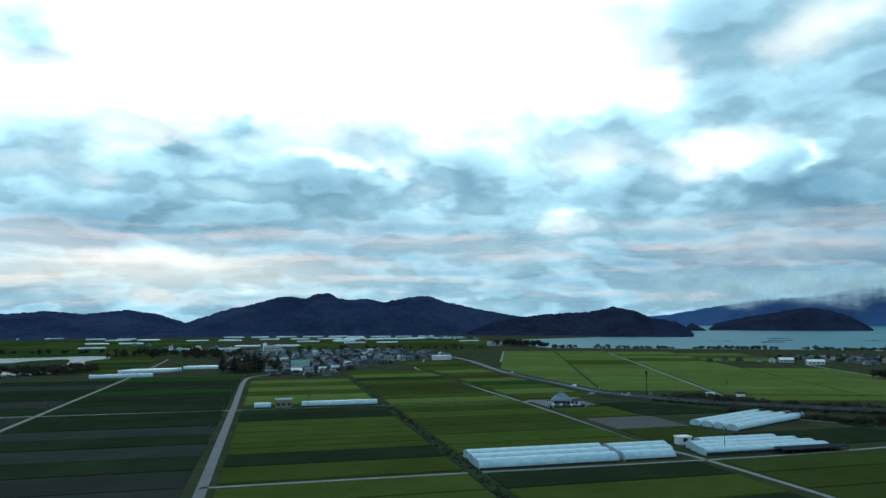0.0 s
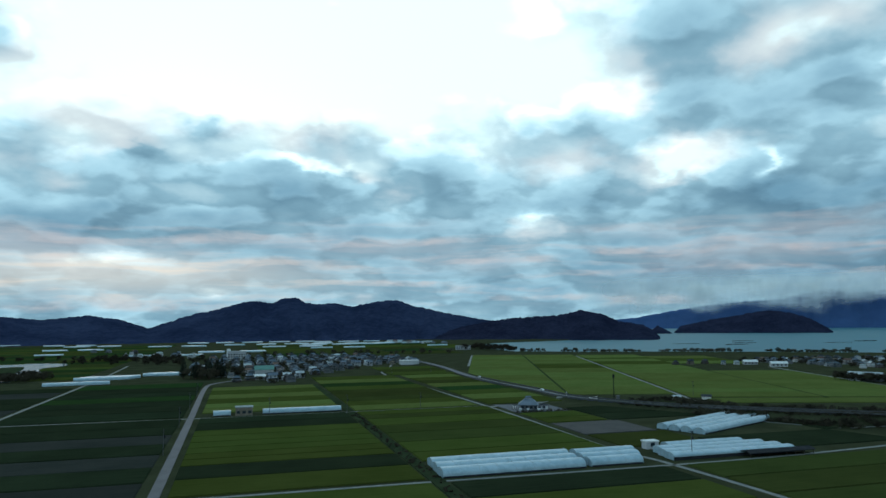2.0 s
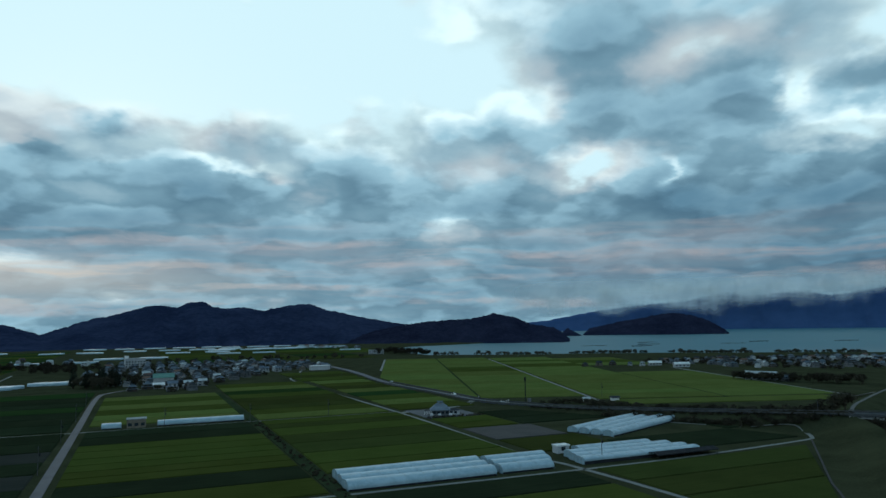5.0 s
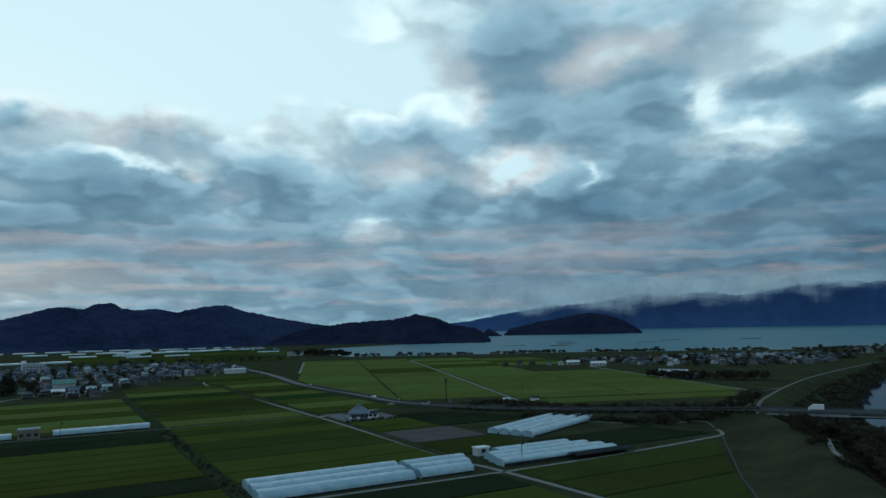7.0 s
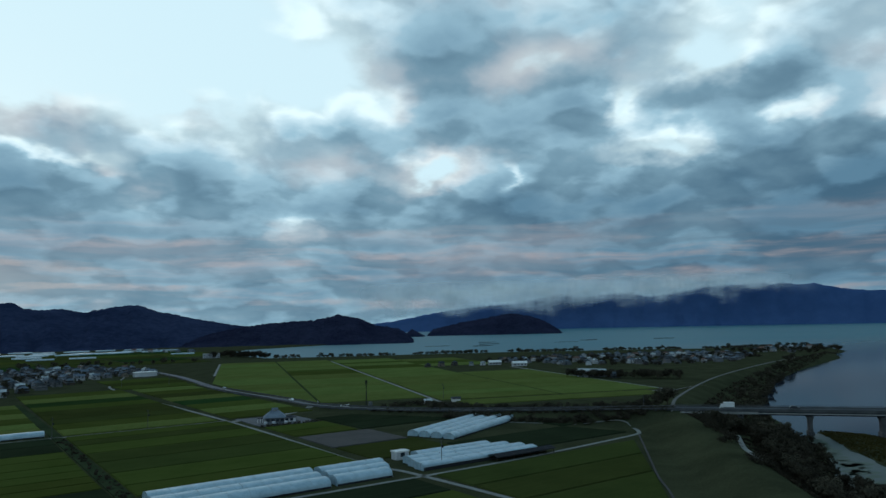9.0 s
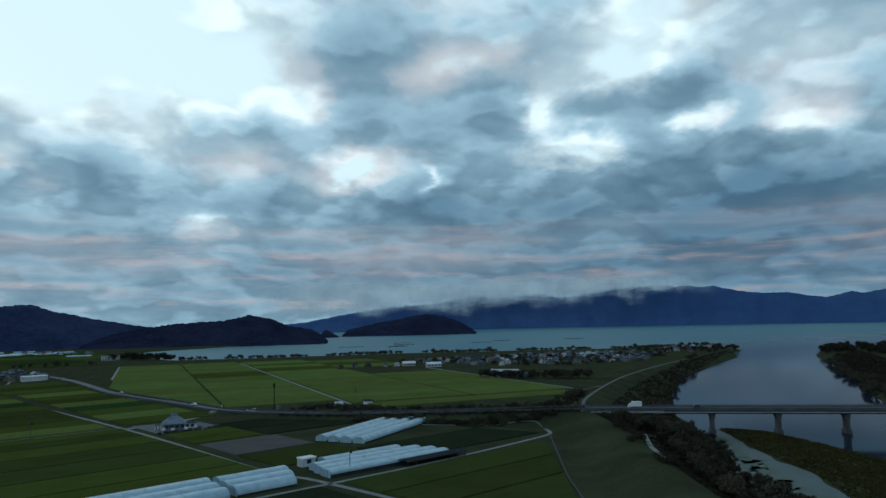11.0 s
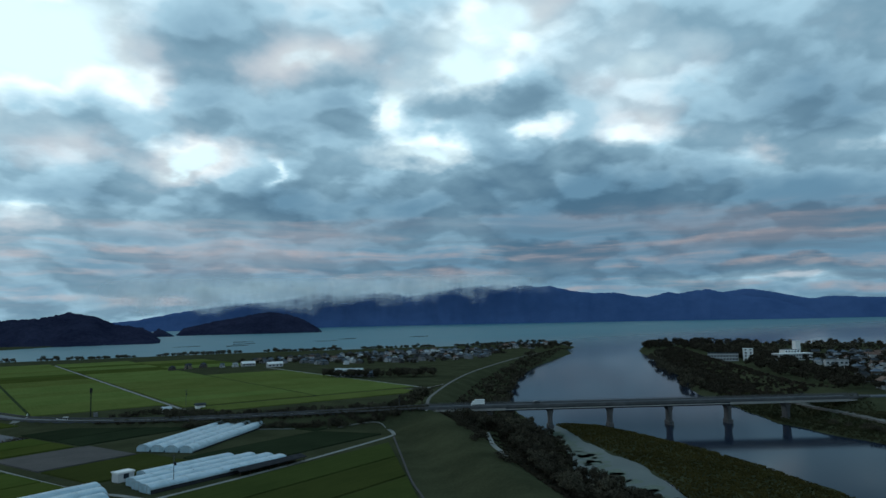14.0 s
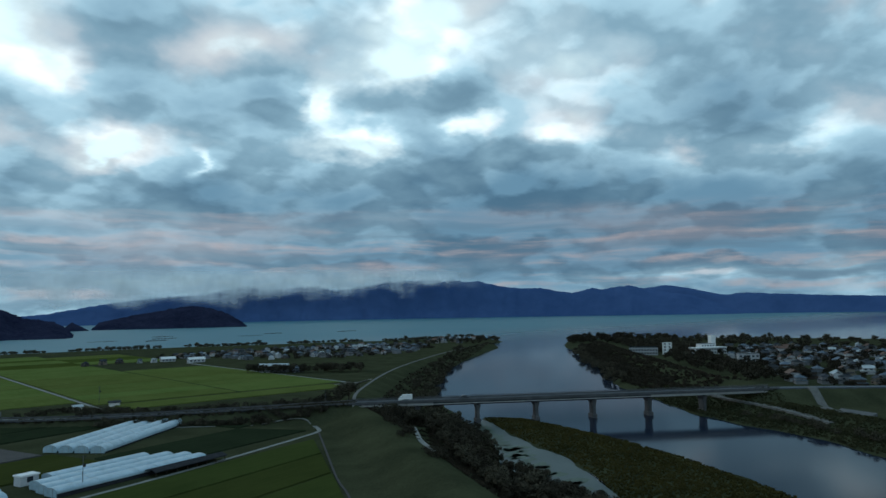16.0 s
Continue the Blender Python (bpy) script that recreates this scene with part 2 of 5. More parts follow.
GRASS = mottled("grass", (0.031, 0.035, 0.02), (0.06, 0.065, 0.036), 0.05, 1.2, 1.0, 0.0, bump_size=0.4)
LEVEE_GRASS = mottled("levee_grass", (0.023, 0.034, 0.018), (0.046, 0.062, 0.032), 0.08, 1.0, 1.0, 0.0, bump_size=0.5)
RICE_BRIGHT = crop("rice_ripening", (0.043, 0.059, 0.013), (0.068, 0.086, 0.022))
RICE_MID = crop("rice_green", (0.033, 0.043, 0.013), (0.052, 0.064, 0.019))
# Base colour lightened to imitate haze and grazing light on the far paddies
RICE_FAR_HAZE = crop("rice_pale", (0.078, 0.106, 0.028), (0.119, 0.149, 0.044), 1.47)
RICE_DEEP = crop("rice_deep_green", (0.017, 0.039, 0.013), (0.029, 0.056, 0.018))
CROP_DARK = crop("dark_crop", (0.016, 0.023, 0.013), (0.029, 0.041, 0.022))
STUBBLE = crop("stubble_soil", (0.026, 0.030, 0.026), (0.045, 0.046, 0.041))
SOIL = mottled("bare_soil", (0.03, 0.03, 0.03), (0.052, 0.05, 0.048), 0.1, 1.5, bump_size=0.2)
CONCRETE = mottled("concrete", (0.28, 0.29, 0.29), (0.42, 0.42, 0.41), 0.4, 5, 0.85, 0.3, 0.02)
DARK_METAL = mottled("dark_sheet", (0.02, 0.022, 0.026), (0.04, 0.042, 0.048), 0.5, 3, 0.95, 0.05, 0.02)
STEEL = mottled("galvanised_steel", (0.25, 0.27, 0.28), (0.4, 0.42, 0.43), 1, 6, 0.45, 0.5, 0.01, metal=0.6)
OLD_CONCRETE = mottled("weathered_concrete", (0.05, 0.053, 0.058), (0.105, 0.108, 0.112), 0.3, 3, 0.85, 0.3, 0.03)
ASPHALT = mottled("asphalt", (0.034, 0.045, 0.059), (0.066, 0.080, 0.098), 0.12, 4, 0.75, 0.35, 0.02)
FARM_ROAD = mottled("pale_farm_road", (0.128, 0.140, 0.136), (0.224, 0.232, 0.220), 0.2, 2.5, 0.9, 0.3, 0.03)
WHITE_PAINT = mottled("white_paint", (0.62, 0.64, 0.65), (0.78, 0.79, 0.78), 0.3, 3, 0.6, 0.4, 0.01)
TRUNK = mottled("bark", (0.03, 0.024, 0.018), (0.07, 0.055, 0.04), 2, 9, 0.95, 0.2, 0.05)
LEAF = mottled("leaves", (0.034, 0.031, 0.024), (0.070, 0.062, 0.044), 0.6, 3, 1.0, 0.0, 0.05, vary=0.35)
CONIFER = mottled("conifer_needles", (0.016, 0.021, 0.017), (0.034, 0.042, 0.03), 0.6, 3, 1.0, 0.0, 0.05, vary=0.3)
BRUSH = mottled("brush", (0.032, 0.029, 0.022), (0.064, 0.054, 0.038), 0.15, 1.5, 1.0, 0.0, 0.3, vary=0.2)
REED = mottled("reeds", (0.043, 0.039, 0.014), (0.078, 0.067, 0.024), 0.08, 1.2, 1.0, 0.0, 0.3)
PALE_DIRT = mottled("pale_dirt", (0.085, 0.088, 0.085), (0.15, 0.15, 0.142), 0.25, 2.5, 0.95, 0.2, 0.04)
BANK_GRASS = mottled("bank_grass", (0.028, 0.031, 0.017), (0.06, 0.06, 0.032), 0.07, 1.2, 1.0, 0.0, 0.3)
WEED_FILM = mottled("pale_weed_film", (0.033, 0.055, 0.053), (0.058, 0.087, 0.082), 0.06, 0.6, 0.55, 0.4, 0.02)
# Blue haze of distance is mixed into these three base colours
HAZED_FOREST = mottled("forest", (0.013, 0.021, 0.050), (0.038, 0.052, 0.104), 0.007, 0.06, 1.0, 0.0, 8.0, 1.0)
HAZED_SHORE_FOREST = mottled("shore_forest", (0.012, 0.015, 0.034), (0.033, 0.038, 0.072), 0.012, 0.09, 1.0, 0.0, 9.0, 1.0)
HAZED_FAR_FOREST = mottled("far_forest", (0.036, 0.078, 0.185), (0.056, 0.108, 0.24), 0.0015, 0.012, 1.0, 0.0, 12.0, 0.5)


def film_material():
    m, t, b = material("greenhouse_film", 0.35, 0.0, 0.5)
    p = object_space(t)
    n = noise_node(t, p, 0.35, 5, 0.6)
    f = noise_node(t, p, 3.0, 4, 0.6)
    wire(t, mix(t, smooth(t, math_node(t, "MULTIPLY_ADD", f, 0.4, math_node(t, "MULTIPLY", n, 0.7)), 0.35, 0.75), (0.24, 0.36, 0.43), (0.39, 0.53, 0.61)), b.inputs["Base Color"])
    bump(t, b, f, 0.2, 0.05)
    return m


FILM = film_material()


def water_material():
    m, t, b = material("water", 0.06, 0.0, 0.36)
    b.inputs["IOR"].default_value = 1.18
    p = object_space(t)
    w = noise_node(t, p, 0.35, 4, 0.6, 0.4)
    big = noise_node(t, p, 0.004, 4, 0.6)
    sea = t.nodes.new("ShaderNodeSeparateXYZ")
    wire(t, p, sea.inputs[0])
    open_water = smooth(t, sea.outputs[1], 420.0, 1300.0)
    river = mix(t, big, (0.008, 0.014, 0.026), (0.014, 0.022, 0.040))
    # Lake colour stands in for sky reflection lost to the low IOR
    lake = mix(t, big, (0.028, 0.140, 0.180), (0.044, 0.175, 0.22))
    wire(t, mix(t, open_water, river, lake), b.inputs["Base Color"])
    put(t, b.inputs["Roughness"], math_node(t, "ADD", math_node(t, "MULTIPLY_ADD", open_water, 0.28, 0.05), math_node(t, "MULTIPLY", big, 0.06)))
    put(t, b.inputs["Specular IOR Level"], math_node(t, "MULTIPLY_ADD", open_water, -0.06, 0.2))
    bump(t, b, w, 0.05, 0.04)
    return m


WATER = water_material()


# ---- mesh helpers ----
def mesh(name, verts, faces, mat=None, smooth_shade=False):
    me = bpy.data.meshes.new(name)
    me.from_pydata([tuple(v) for v in verts], [], faces)
    me.update()
    if mat:
        me.materials.append(mat)
    if smooth_shade:
        for p in me.polygons:
            p.use_smooth = True
    return me


def thing(name, label, category, group="", kind="", data=None, m=None):
    ob = new(name, data)
    if m is not None:
        ob.matrix_basis = m
    return tagged(ob, label, category, group, kind)


def part(name, bm, mat, parent, label=""):
    me = bpy.data.meshes.new(name)
    bm.to_mesh(me)
    bm.free()
    me.materials.append(mat)
    ob = new(name, me)
    ob.parent = parent
    return tagged(ob, label)


def share(name, me, parent, m=None, label=""):
    ob = new(name, me)
    ob.parent = parent
    if m is not None:
        ob.matrix_basis = m
    return tagged(ob, label)


def box(bm, x0, x1, y0, y1, z0, z1, bevel=0.0):
    r = bmesh.ops.create_cube(bm, size=1.0, matrix=Matrix.Translation(((x0 + x1) / 2, (y0 + y1) / 2, (z0 + z1) / 2)) @ Matrix.Diagonal((x1 - x0, y1 - y0, z1 - z0, 1)))
    if bevel:
        edges = {e for v in r["verts"] for e in v.link_edges}
        bmesh.ops.bevel(bm, geom=list(edges), offset=bevel, segments=2, affect="EDGES")
    return bm


def prism(bm, outline, y0, y1):
    """Extrudes an outline of (x, z) from y0 to y1."""
    a = [bm.verts.new((x, y0, z)) for x, z in outline]
    b = [bm.verts.new((x, y1, z)) for x, z in outline]
    n = len(outline)
    for i in range(n):
        bm.faces.new((a[i], a[(i + 1) % n], b[(i + 1) % n], b[i]))
    bm.faces.new(a[::-1])
    bm.faces.new(b)
    bmesh.ops.recalc_face_normals(bm, faces=bm.faces)
    return bm


# ---- the lie of the land ----
WATER_Z = -3.0
U, V = (0.972, 0.235), (-0.235, 0.972)
U2, V2 = (0.995, -0.1), (0.1, 0.995)


def grid1(u, v):
    return (u * 0.972 - v * 0.235, u * 0.235 + v * 0.972)


def grid2(u, v):
    return (u * 0.995 + v * 0.1, -u * 0.1 + v * 0.995)


LAKE = [
    (120, 1500), (160, 1330), (182, 1200), (290, 1160), (420, 1130), (560, 1085), (640, 1040), (740, 1000), (850, 930), (965, 905), (985, 830), (912, 745),
    (720, 640), (592, 547), (478, 470), (376, 382), (331, 339), (283, 282), (268, 255), (238, 219), (210, 192), (207, 183), (198, 151), (150, 70), (100, 0),
    (40, -100), (-20, -300), (160, -300), (200, -120), (250, 20), (304, 102), (327, 132), (340, 159), (358, 190), (390, 225), (421, 260), (444, 281), (509, 324),
    (595, 390), (726, 491), (850, 590), (950, 650), (1010, 660), (1080, 630), (1110, 560), (1150, 420), (1180, 200), (1200, -200), (1400, -900), (4900, -900), (4900, 4900), (900, 4900), (700, 2200),
    (560, 1990), (330, 1800), (200, 1700),
]
BAR = [(290, 268), (298, 250), (290, 222), (277, 186), (262, 156), (242, 125), (215, 85), (170, 30), (130, 20), (165, 95), (201, 146), (221, 167), (238, 188), (245, 203), (262, 231), (284, 262)]


def signed(px, py, poly):
    """Distance to the outline, positive inside."""
    best = np.full(px.shape, 1e9)
    inside = np.zeros(px.shape, bool)
    for (ax, ay), (bx, by) in zip(poly, poly[1:] + poly[:1]):
        ex, ey = bx - ax, by - ay
        k = np.clip(((px - ax) * ex + (py - ay) * ey) / (ex * ex + ey * ey), 0, 1)
        best = np.minimum(best, np.hypot(px - ax - k * ex, py - ay - k * ey))
        if ey:
            inside ^= ((ay > py) != (by > py)) & (px < ex * (py - ay) / ey + ax)
    return np.where(inside, best, -best)


def ridge(px, py, line, half, slope):
    top = np.full(px.shape, -1e3)
    for (ax, ay, az), (bx, by, bz) in zip(line, line[1:]):
        ex, ey = bx - ax, by - ay
        k = np.clip(((px - ax) * ex + (py - ay) * ey) / (ex * ex + ey * ey), 0, 1)
        d = np.hypot(px - ax - k * ex, py - ay - k * ey)
        top = np.maximum(top, az + k * (bz - az) - np.maximum(d - half, 0) * slope)
    return top


HIGHWAY = [(-20, 1006, 0.8), (29, 809, 0.8), (57, 624, 0.8), (89, 510, 0.9), (101, 462, 1.2), (122, 424, 1.8), (152, 388, 2.6), (196, 342, 4.9), (234.5, 298.4, 7.55)]
LEVEE_UP = [(234, 298, 6.6), (219, 268, 5.8), (188, 216, 5.5), (160, 172, 5.5), (110, 95, 5.5), (30, -20, 5.5)]
LEVEE_DOWN = [(236, 302, 7.0), (286, 355, 5.8), (396, 442, 6.0), (558, 545, 5.0), (760, 655, 3.0), (860, 740, 1.0)]
LEVEE_RIGHT = [(470, 110, 6.0), (418, 158, 6.4), (455, 225, 5.5), (585, 330, 5.0), (749, 461, 4.0), (900, 570, 2.0)]
TERRACE = [(440, 236, 1.0), (398, 192, 2.4), (372, 146, 2.0), (352, 100, 1.4)]
FAR_ROAD = [(395, 169.3, 7.55), (410.5, 156.8, 7.3), (450, 126, 6.0), (520, 80, 3.0), (700, -20, 1.0)]


def land(px, py):
    px, py = np.asarray(px, float), np.asarray(py, float)
    s = np.maximum(-signed(px, py, LAKE), signed(px, py, BAR))
    wob = 1.2 * np.sin(px * 0.11 + 1.3 * np.sin(py * 0.05)) + 0.8 * np.sin(py * 0.17 + px * 0.07)
    z = np.clip(WATER_Z + (s + wob) * 0.22, WATER_Z - 4, -1.2)
    far = -signed(px, py, LAKE)
    z = np.where(far > 14, np.minimum(0.0, -1.2 + (far - 14) * 0.06), z)
    bar = signed(px, py, BAR)
    z = np.where(bar > 0, np.minimum(WATER_Z + bar * 0.12 + 0.1, -1.9), z)
    for line, half, slope in ((HIGHWAY, 4.6, 0.85), (LEVEE_UP, 2.8, 0.42), (LEVEE_DOWN, 3.2, 0.42), (LEVEE_RIGHT, 3.0, 0.42), (FAR_ROAD, 6.0, 0.6), (TERRACE, 7.0, 0.3)):
        z = np.maximum(z, ridge(px, py, line, half, slope))
    return z


def steps(*spans):
    out = []
    for a, b, d in spans:
        out += list(np.arange(a, b - 1e-6, d))
    return np.array(out + [spans[-1][1]])


def build_ground():
    xs = steps((-4900, -1000, 300), (-1000, -200, 50), (-200, 80, 12), (80, 480, 4), (480, 1000, 8), (1000, 1400, 40), (1400, 4900, 350))
    ys = steps((-900, -200, 70), (-200, 60, 13), (60, 460, 4), (460, 1200, 8), (1200, 2000, 40), (2000, 4900, 290))
    gx, gy = np.meshgrid(xs, ys)
    gz = land(gx, gy)
    verts = np.stack([gx, gy, gz], -1).reshape(-1, 3)
    w, faces = len(xs), []
    for j in range(len(ys) - 1):
        for i in range(w - 1):
            a = j * w + i
            faces.append((a, a + 1, a + w + 1, a + w))
    me = mesh("ground", verts.tolist(), faces, GRASS, True)
    thing("ground", "flat dark green grassy plain with levees and a river bed", "ground", kind="structure", data=me)
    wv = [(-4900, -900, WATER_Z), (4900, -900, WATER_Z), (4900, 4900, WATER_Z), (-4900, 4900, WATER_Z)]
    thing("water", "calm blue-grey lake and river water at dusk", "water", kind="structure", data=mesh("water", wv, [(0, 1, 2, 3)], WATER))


build_ground()


def level(x, y):
    return float(land(np.array([x]), np.array([y]))[0])


# ---- roads ----
def spline(pts, n=6):
    pts = [Vector(p) for p in pts]
    out = []
    for i in range(len(pts) - 1):
        p0, p1, p2, p3 = pts[max(i - 1, 0)], pts[i], pts[i + 1], pts[min(i + 2, len(pts) - 1)]
        for k in range(n):
            t = k / n
            out.append(0.5 * ((2 * p1) + (p2 - p0) * t + (2 * p0 - 5 * p1 + 4 * p2 - p3) * t * t + (3 * p1 - p0 - 3 * p2 + p3) * t ** 3))
    return out + [pts[-1]]


def ribbon(name, line, width, mat, thick=0.35, lift=0.12, drape=True, n=6):
    pts = spline([p if len(p) == 3 else (*p, 0) for p in line], n)
    verts, faces = [], []
    for i, p in enumerate(pts):
        d = (pts[min(i + 1, len(pts) - 1)] - pts[max(i - 1, 0)]).to_2d().normalized()
        s = Vector((d.y, -d.x, 0)) * width / 2
        z = (level(p.x, p.y) if drape else p.z) + lift
        for q, dz in ((p - s, 0), (p + s, 0), (p + s * 1.06, -thick), (p - s * 1.06, -thick)):
            verts.append((q.x, q.y, z + dz))
        if i:
            a = 4 * (i - 1)
            for k in range(4):
                faces.append((a + k, a + (k + 1) % 4, a + 4 + (k + 1) % 4, a + 4 + k))
    return mesh(name, verts, faces, mat)


def road(name, label, line, width, mat, **k):
    return thing(name, label, "road", kind="structure", data=ribbon(name, line, width, mat, **k))


R1_U, CANAL_U, R5_U, R2_U = -20.0, 64.5, 146.5, -118.0
road("road_main", "grey asphalt country road between fields", [grid1(-19, 60), grid1(-19.3, 213), grid1(-20.3, 424), grid1(-21, 588), grid1(-14, 633), (-145, 642), (-110, 640)], 3.4, ASPHALT)
road("road_farm", "pale concrete farm road between fields", [grid1(-118, 120), grid1(-118, 405), grid1(-118, 698), grid1(-124, 930)], 2.1, FARM_ROAD)
road("road_cross", "narrow grey farm road crossing the fields", [grid1(-300, 409), grid1(-118, 408), grid1(-20, 405.5), grid1(64, 405), grid1(146, 405)], 1.8, FARM_ROAD)
road("road_near", "narrow pale farm road beside greenhouses", [grid1(-20, 224.5), grid1(64, 224), grid1(148, 222.5), grid1(200, 224), grid1(255, 229), (206, 288)], 1.7, FARM_ROAD)
road("road_diagonal", "pale concrete farm road past the greenhouses", [(-19, 960), (-24, 760), (-23, 682), (47, 422), (78, 288), (90, 257), (108, 196), (128, 110)], 2.0, FARM_ROAD)
road("road_highway", "grey two-lane road on a low embankment", HIGHWAY, 6.0, ASPHALT, drape=False, lift=0.35, thick=0.8)
road("road_far_bank", "grey road beyond the bridge", FAR_ROAD, 7.0, ASPHALT, drape=False, lift=0.35, thick=0.8)
road("road_lake_field", "pale farm road towards the lake", [grid2(131, 450), grid2(131, 700), grid2(131, 1010)], 2.0, FARM_ROAD)
road("road_short", "short pale farm road", [grid2(-15.5, 800), grid2(-15.5, 1045)], 2.4, FARM_ROAD)
road("road_strip", "narrow track along the fields", [(186, 449), (260, 438), (350, 428.5)], 1.5, FARM_ROAD)
road("road_village", "pale lane beside the lakeside village", [grid2(297, 425), grid2(296, 560), grid2(297, 760)], 3.2, FARM_ROAD)
road("road_levee", "pale road on the levee crest", [p[:2] for p in LEVEE_DOWN[:5]], 1.7, PALE_DIRT, n=10)
road("road_toe", "pale track round the field corner", [(158, 364), (173, 347), (196, 325), (213, 308.5), (211, 297), (206, 288)], 1.7, FARM_ROAD)
road("track_levee_foot", "brown dirt track at the levee foot", [(204, 286), (181, 251), (158, 216), (147, 197), (120, 155)], 0.7, SOIL)
road("track_wood", "pale dirt track through riverside brush", [(236, 262), (216, 240), (200, 222), (190, 206)], 1.7, FARM_ROAD, lift=0.5, thick=0.9, n=10)
road("road_hall", "grey access road to the hall", [(47, 423), (75, 437), (97, 462)], 4.0, FARM_ROAD)


# ---- fields ----
def clip(poly, a, b):
    """Keeps what lies left of the line from a to b."""
    side = [(b[0] - a[0]) * (p[1] - a[1]) - (b[1] - a[1]) * (p[0] - a[0]) for p in poly]
    out = []
    for i, p in enumerate(poly):
        q, s, r = poly[(i + 1) % len(poly)], side[i], side[(i + 1) % len(poly)]
        if s >= 0:
            out.append(p)
        if s * r < 0:
            k = s / (s - r)
            out.append((p[0] + k * (q[0] - p[0]), p[1] + k * (q[1] - p[1])))
    return out


FIELD_LABEL = {
    "rice_ripening": "yellow-green ripening rice paddy", "rice_pale": "far rice paddy, green lightened for haze and grazing light", "rice_green": "mid-green rice paddy with planted rows", "rice_deep_green": "deep green rice paddy",
    "dark_crop": "dark green low crop field", "stubble_soil": "dark grey-brown harvested field", "bare_soil": "bare grey tilled soil field",
}


def field(poly, mat, high=0.5):
    if len(poly) < 3:
        return None
    n = len(poly)
    cx, cy = sum(p[0] for p in poly) / n, sum(p[1] for p in poly) / n
    verts = [(x, y, -0.1) for x, y in poly]
    for x, y in poly:
        d = math.hypot(cx - x, cy - y) or 1
        verts.append((x + (cx - x) / d * 0.4, y + (cy - y) / d * 0.4, high))
    faces = [tuple(range(n, 2 * n))] + [(i, (i + 1) % n, n + (i + 1) % n, n + i) for i in range(n)]
    return thing("field", FIELD_LABEL[mat.name], "field", "fields of the plain", data=mesh("field", verts, faces, mat))


def rect(g, u0, u1, v0, v1):
    return [g(u0, v0), g(u1, v0), g(u1, v1), g(u0, v1)]


def strips(g, u0, u1, edges, mats, gap=0.7, cuts=()):
    for (v0, v1), mat in zip(zip(edges, edges[1:]), mats):
        poly = rect(g, u0, u1, v0 + gap, v1 - gap)
        for a, b in cuts:
            poly = clip(poly, a, b)
        field(poly, mat, 0.35 if mat in (SOIL, STUBBLE) else 0.5)


rng = random.Random(4)
B_, M_, G_, D_, S_ = RICE_BRIGHT, RICE_MID, RICE_DEEP, CROP_DARK, STUBBLE
strips(grid1, -15.5, 61.5, [100, 125, 150, 175, 200, 222], [M_, B_, D_, B_, B_])
strips(grid1, -15.5, 61.5, [227, 251, 273, 285, 297, 310, 324, 341, 358, 381, 403], [B_, D_, B_, B_, B_, B_, B_, B_, D_, D_])
strips(grid1, -15.5, 61.5, [424, 448, 472, 500, 530, 560, 588], [RICE_FAR_HAZE, RICE_FAR_HAZE, B_, RICE_FAR_HAZE, B_, RICE_FAR_HAZE])
strips(grid1, 67.5, 143.5, [100, 125, 150, 175, 200, 221], [M_, B_, D_, B_, D_])
strips(grid1, 67.5, 143.5, [255, 273, 297, 322, 346, 370, 386, 403], [B_, B_, M_, M_, B_, M_, B_])
strips(grid1, 67.5, 141, [408, 432, 456, 480, 505, 530, 560, 590, 625, 662], [RICE_FAR_HAZE, B_, M_, M_, M_, B_, G_, RICE_FAR_HAZE, B_])
strips(grid1, -115, -24.5, [100, 125, 150, 175, 200, 225, 250, 275, 300, 325, 350, 376, 404], [S_, S_, D_, S_, S_, S_, D_, S_, D_, S_, D_, D_])
strips(grid1, -115, -24.5, [410, 440, 470, 500, 530, 560, 600, 640], [D_, D_, D_, G_, D_, D_, G_])
strips(grid1, -215, -121, [150, 190, 230, 270, 300, 335, 370, 404], [D_, S_, D_, D_, S_, D_, S_])
strips(grid1, -215, -121, [412, 445, 480, 515, 550, 590, 625], [D_, S_, D_, D_, S_, D_])
strips(grid1, 149, 198, [412, 440, 470, 500, 530, 560, 590, 620, 655], [B_, RICE_FAR_HAZE, B_, G_, RICE_FAR_HAZE, M_, B_, RICE_FAR_HAZE])
strips(grid1, 143, 208, [660, 700, 740, 780], [B_, M_, B_])
strips(grid1, 150, 188, [256, 289], [M_])
strips(grid1, 150, 186, [290, 326], [SOIL])
strips(grid1, 150, 182, [328, 345, 366], [B_, B_])
CUT_HW = [((202, 330), (150, 380)), ((150, 380), (112, 425))]
strips(grid1, 184, 240, [327, 350, 380], [D_, D_], cuts=CUT_HW)
strips(grid1, 190, 275, [236, 268], [D_], cuts=[((204, 290), (176, 340))])
strips(grid1, 258, 300, [268, 300], [D_], cuts=[((215, 300), (180, 340))])
CUT_TOE = [((140, 188), (200, 286))]
strips(grid1, 152, 275, [100, 128, 152, 178, 200, 221], [M_, D_, M_, M_, M_], cuts=CUT_TOE)
CUT_HIGH = [((2, 1006), (67, 624)), ((67, 624), (101, 505))]
for k, (a, b) in enumerate(((-14, 57.5), (59, 129), (133.5, 216.5), (218, 294))):
    cols = [472 if k > 1 else 492]
    while cols[-1] < (1030, 1040, 1020, 700)[k]:
        cols.append(cols[-1] + rng.choice((26, 30, 52, 60)))
    strips(grid2, a, b, cols, [B_ if rng.random() < 0.1 else RICE_FAR_HAZE for _ in cols], gap=0.4, cuts=CUT_HIGH if k == 0 else ())
strips(grid2, 140, 280, [440, 466], [RICE_FAR_HAZE])
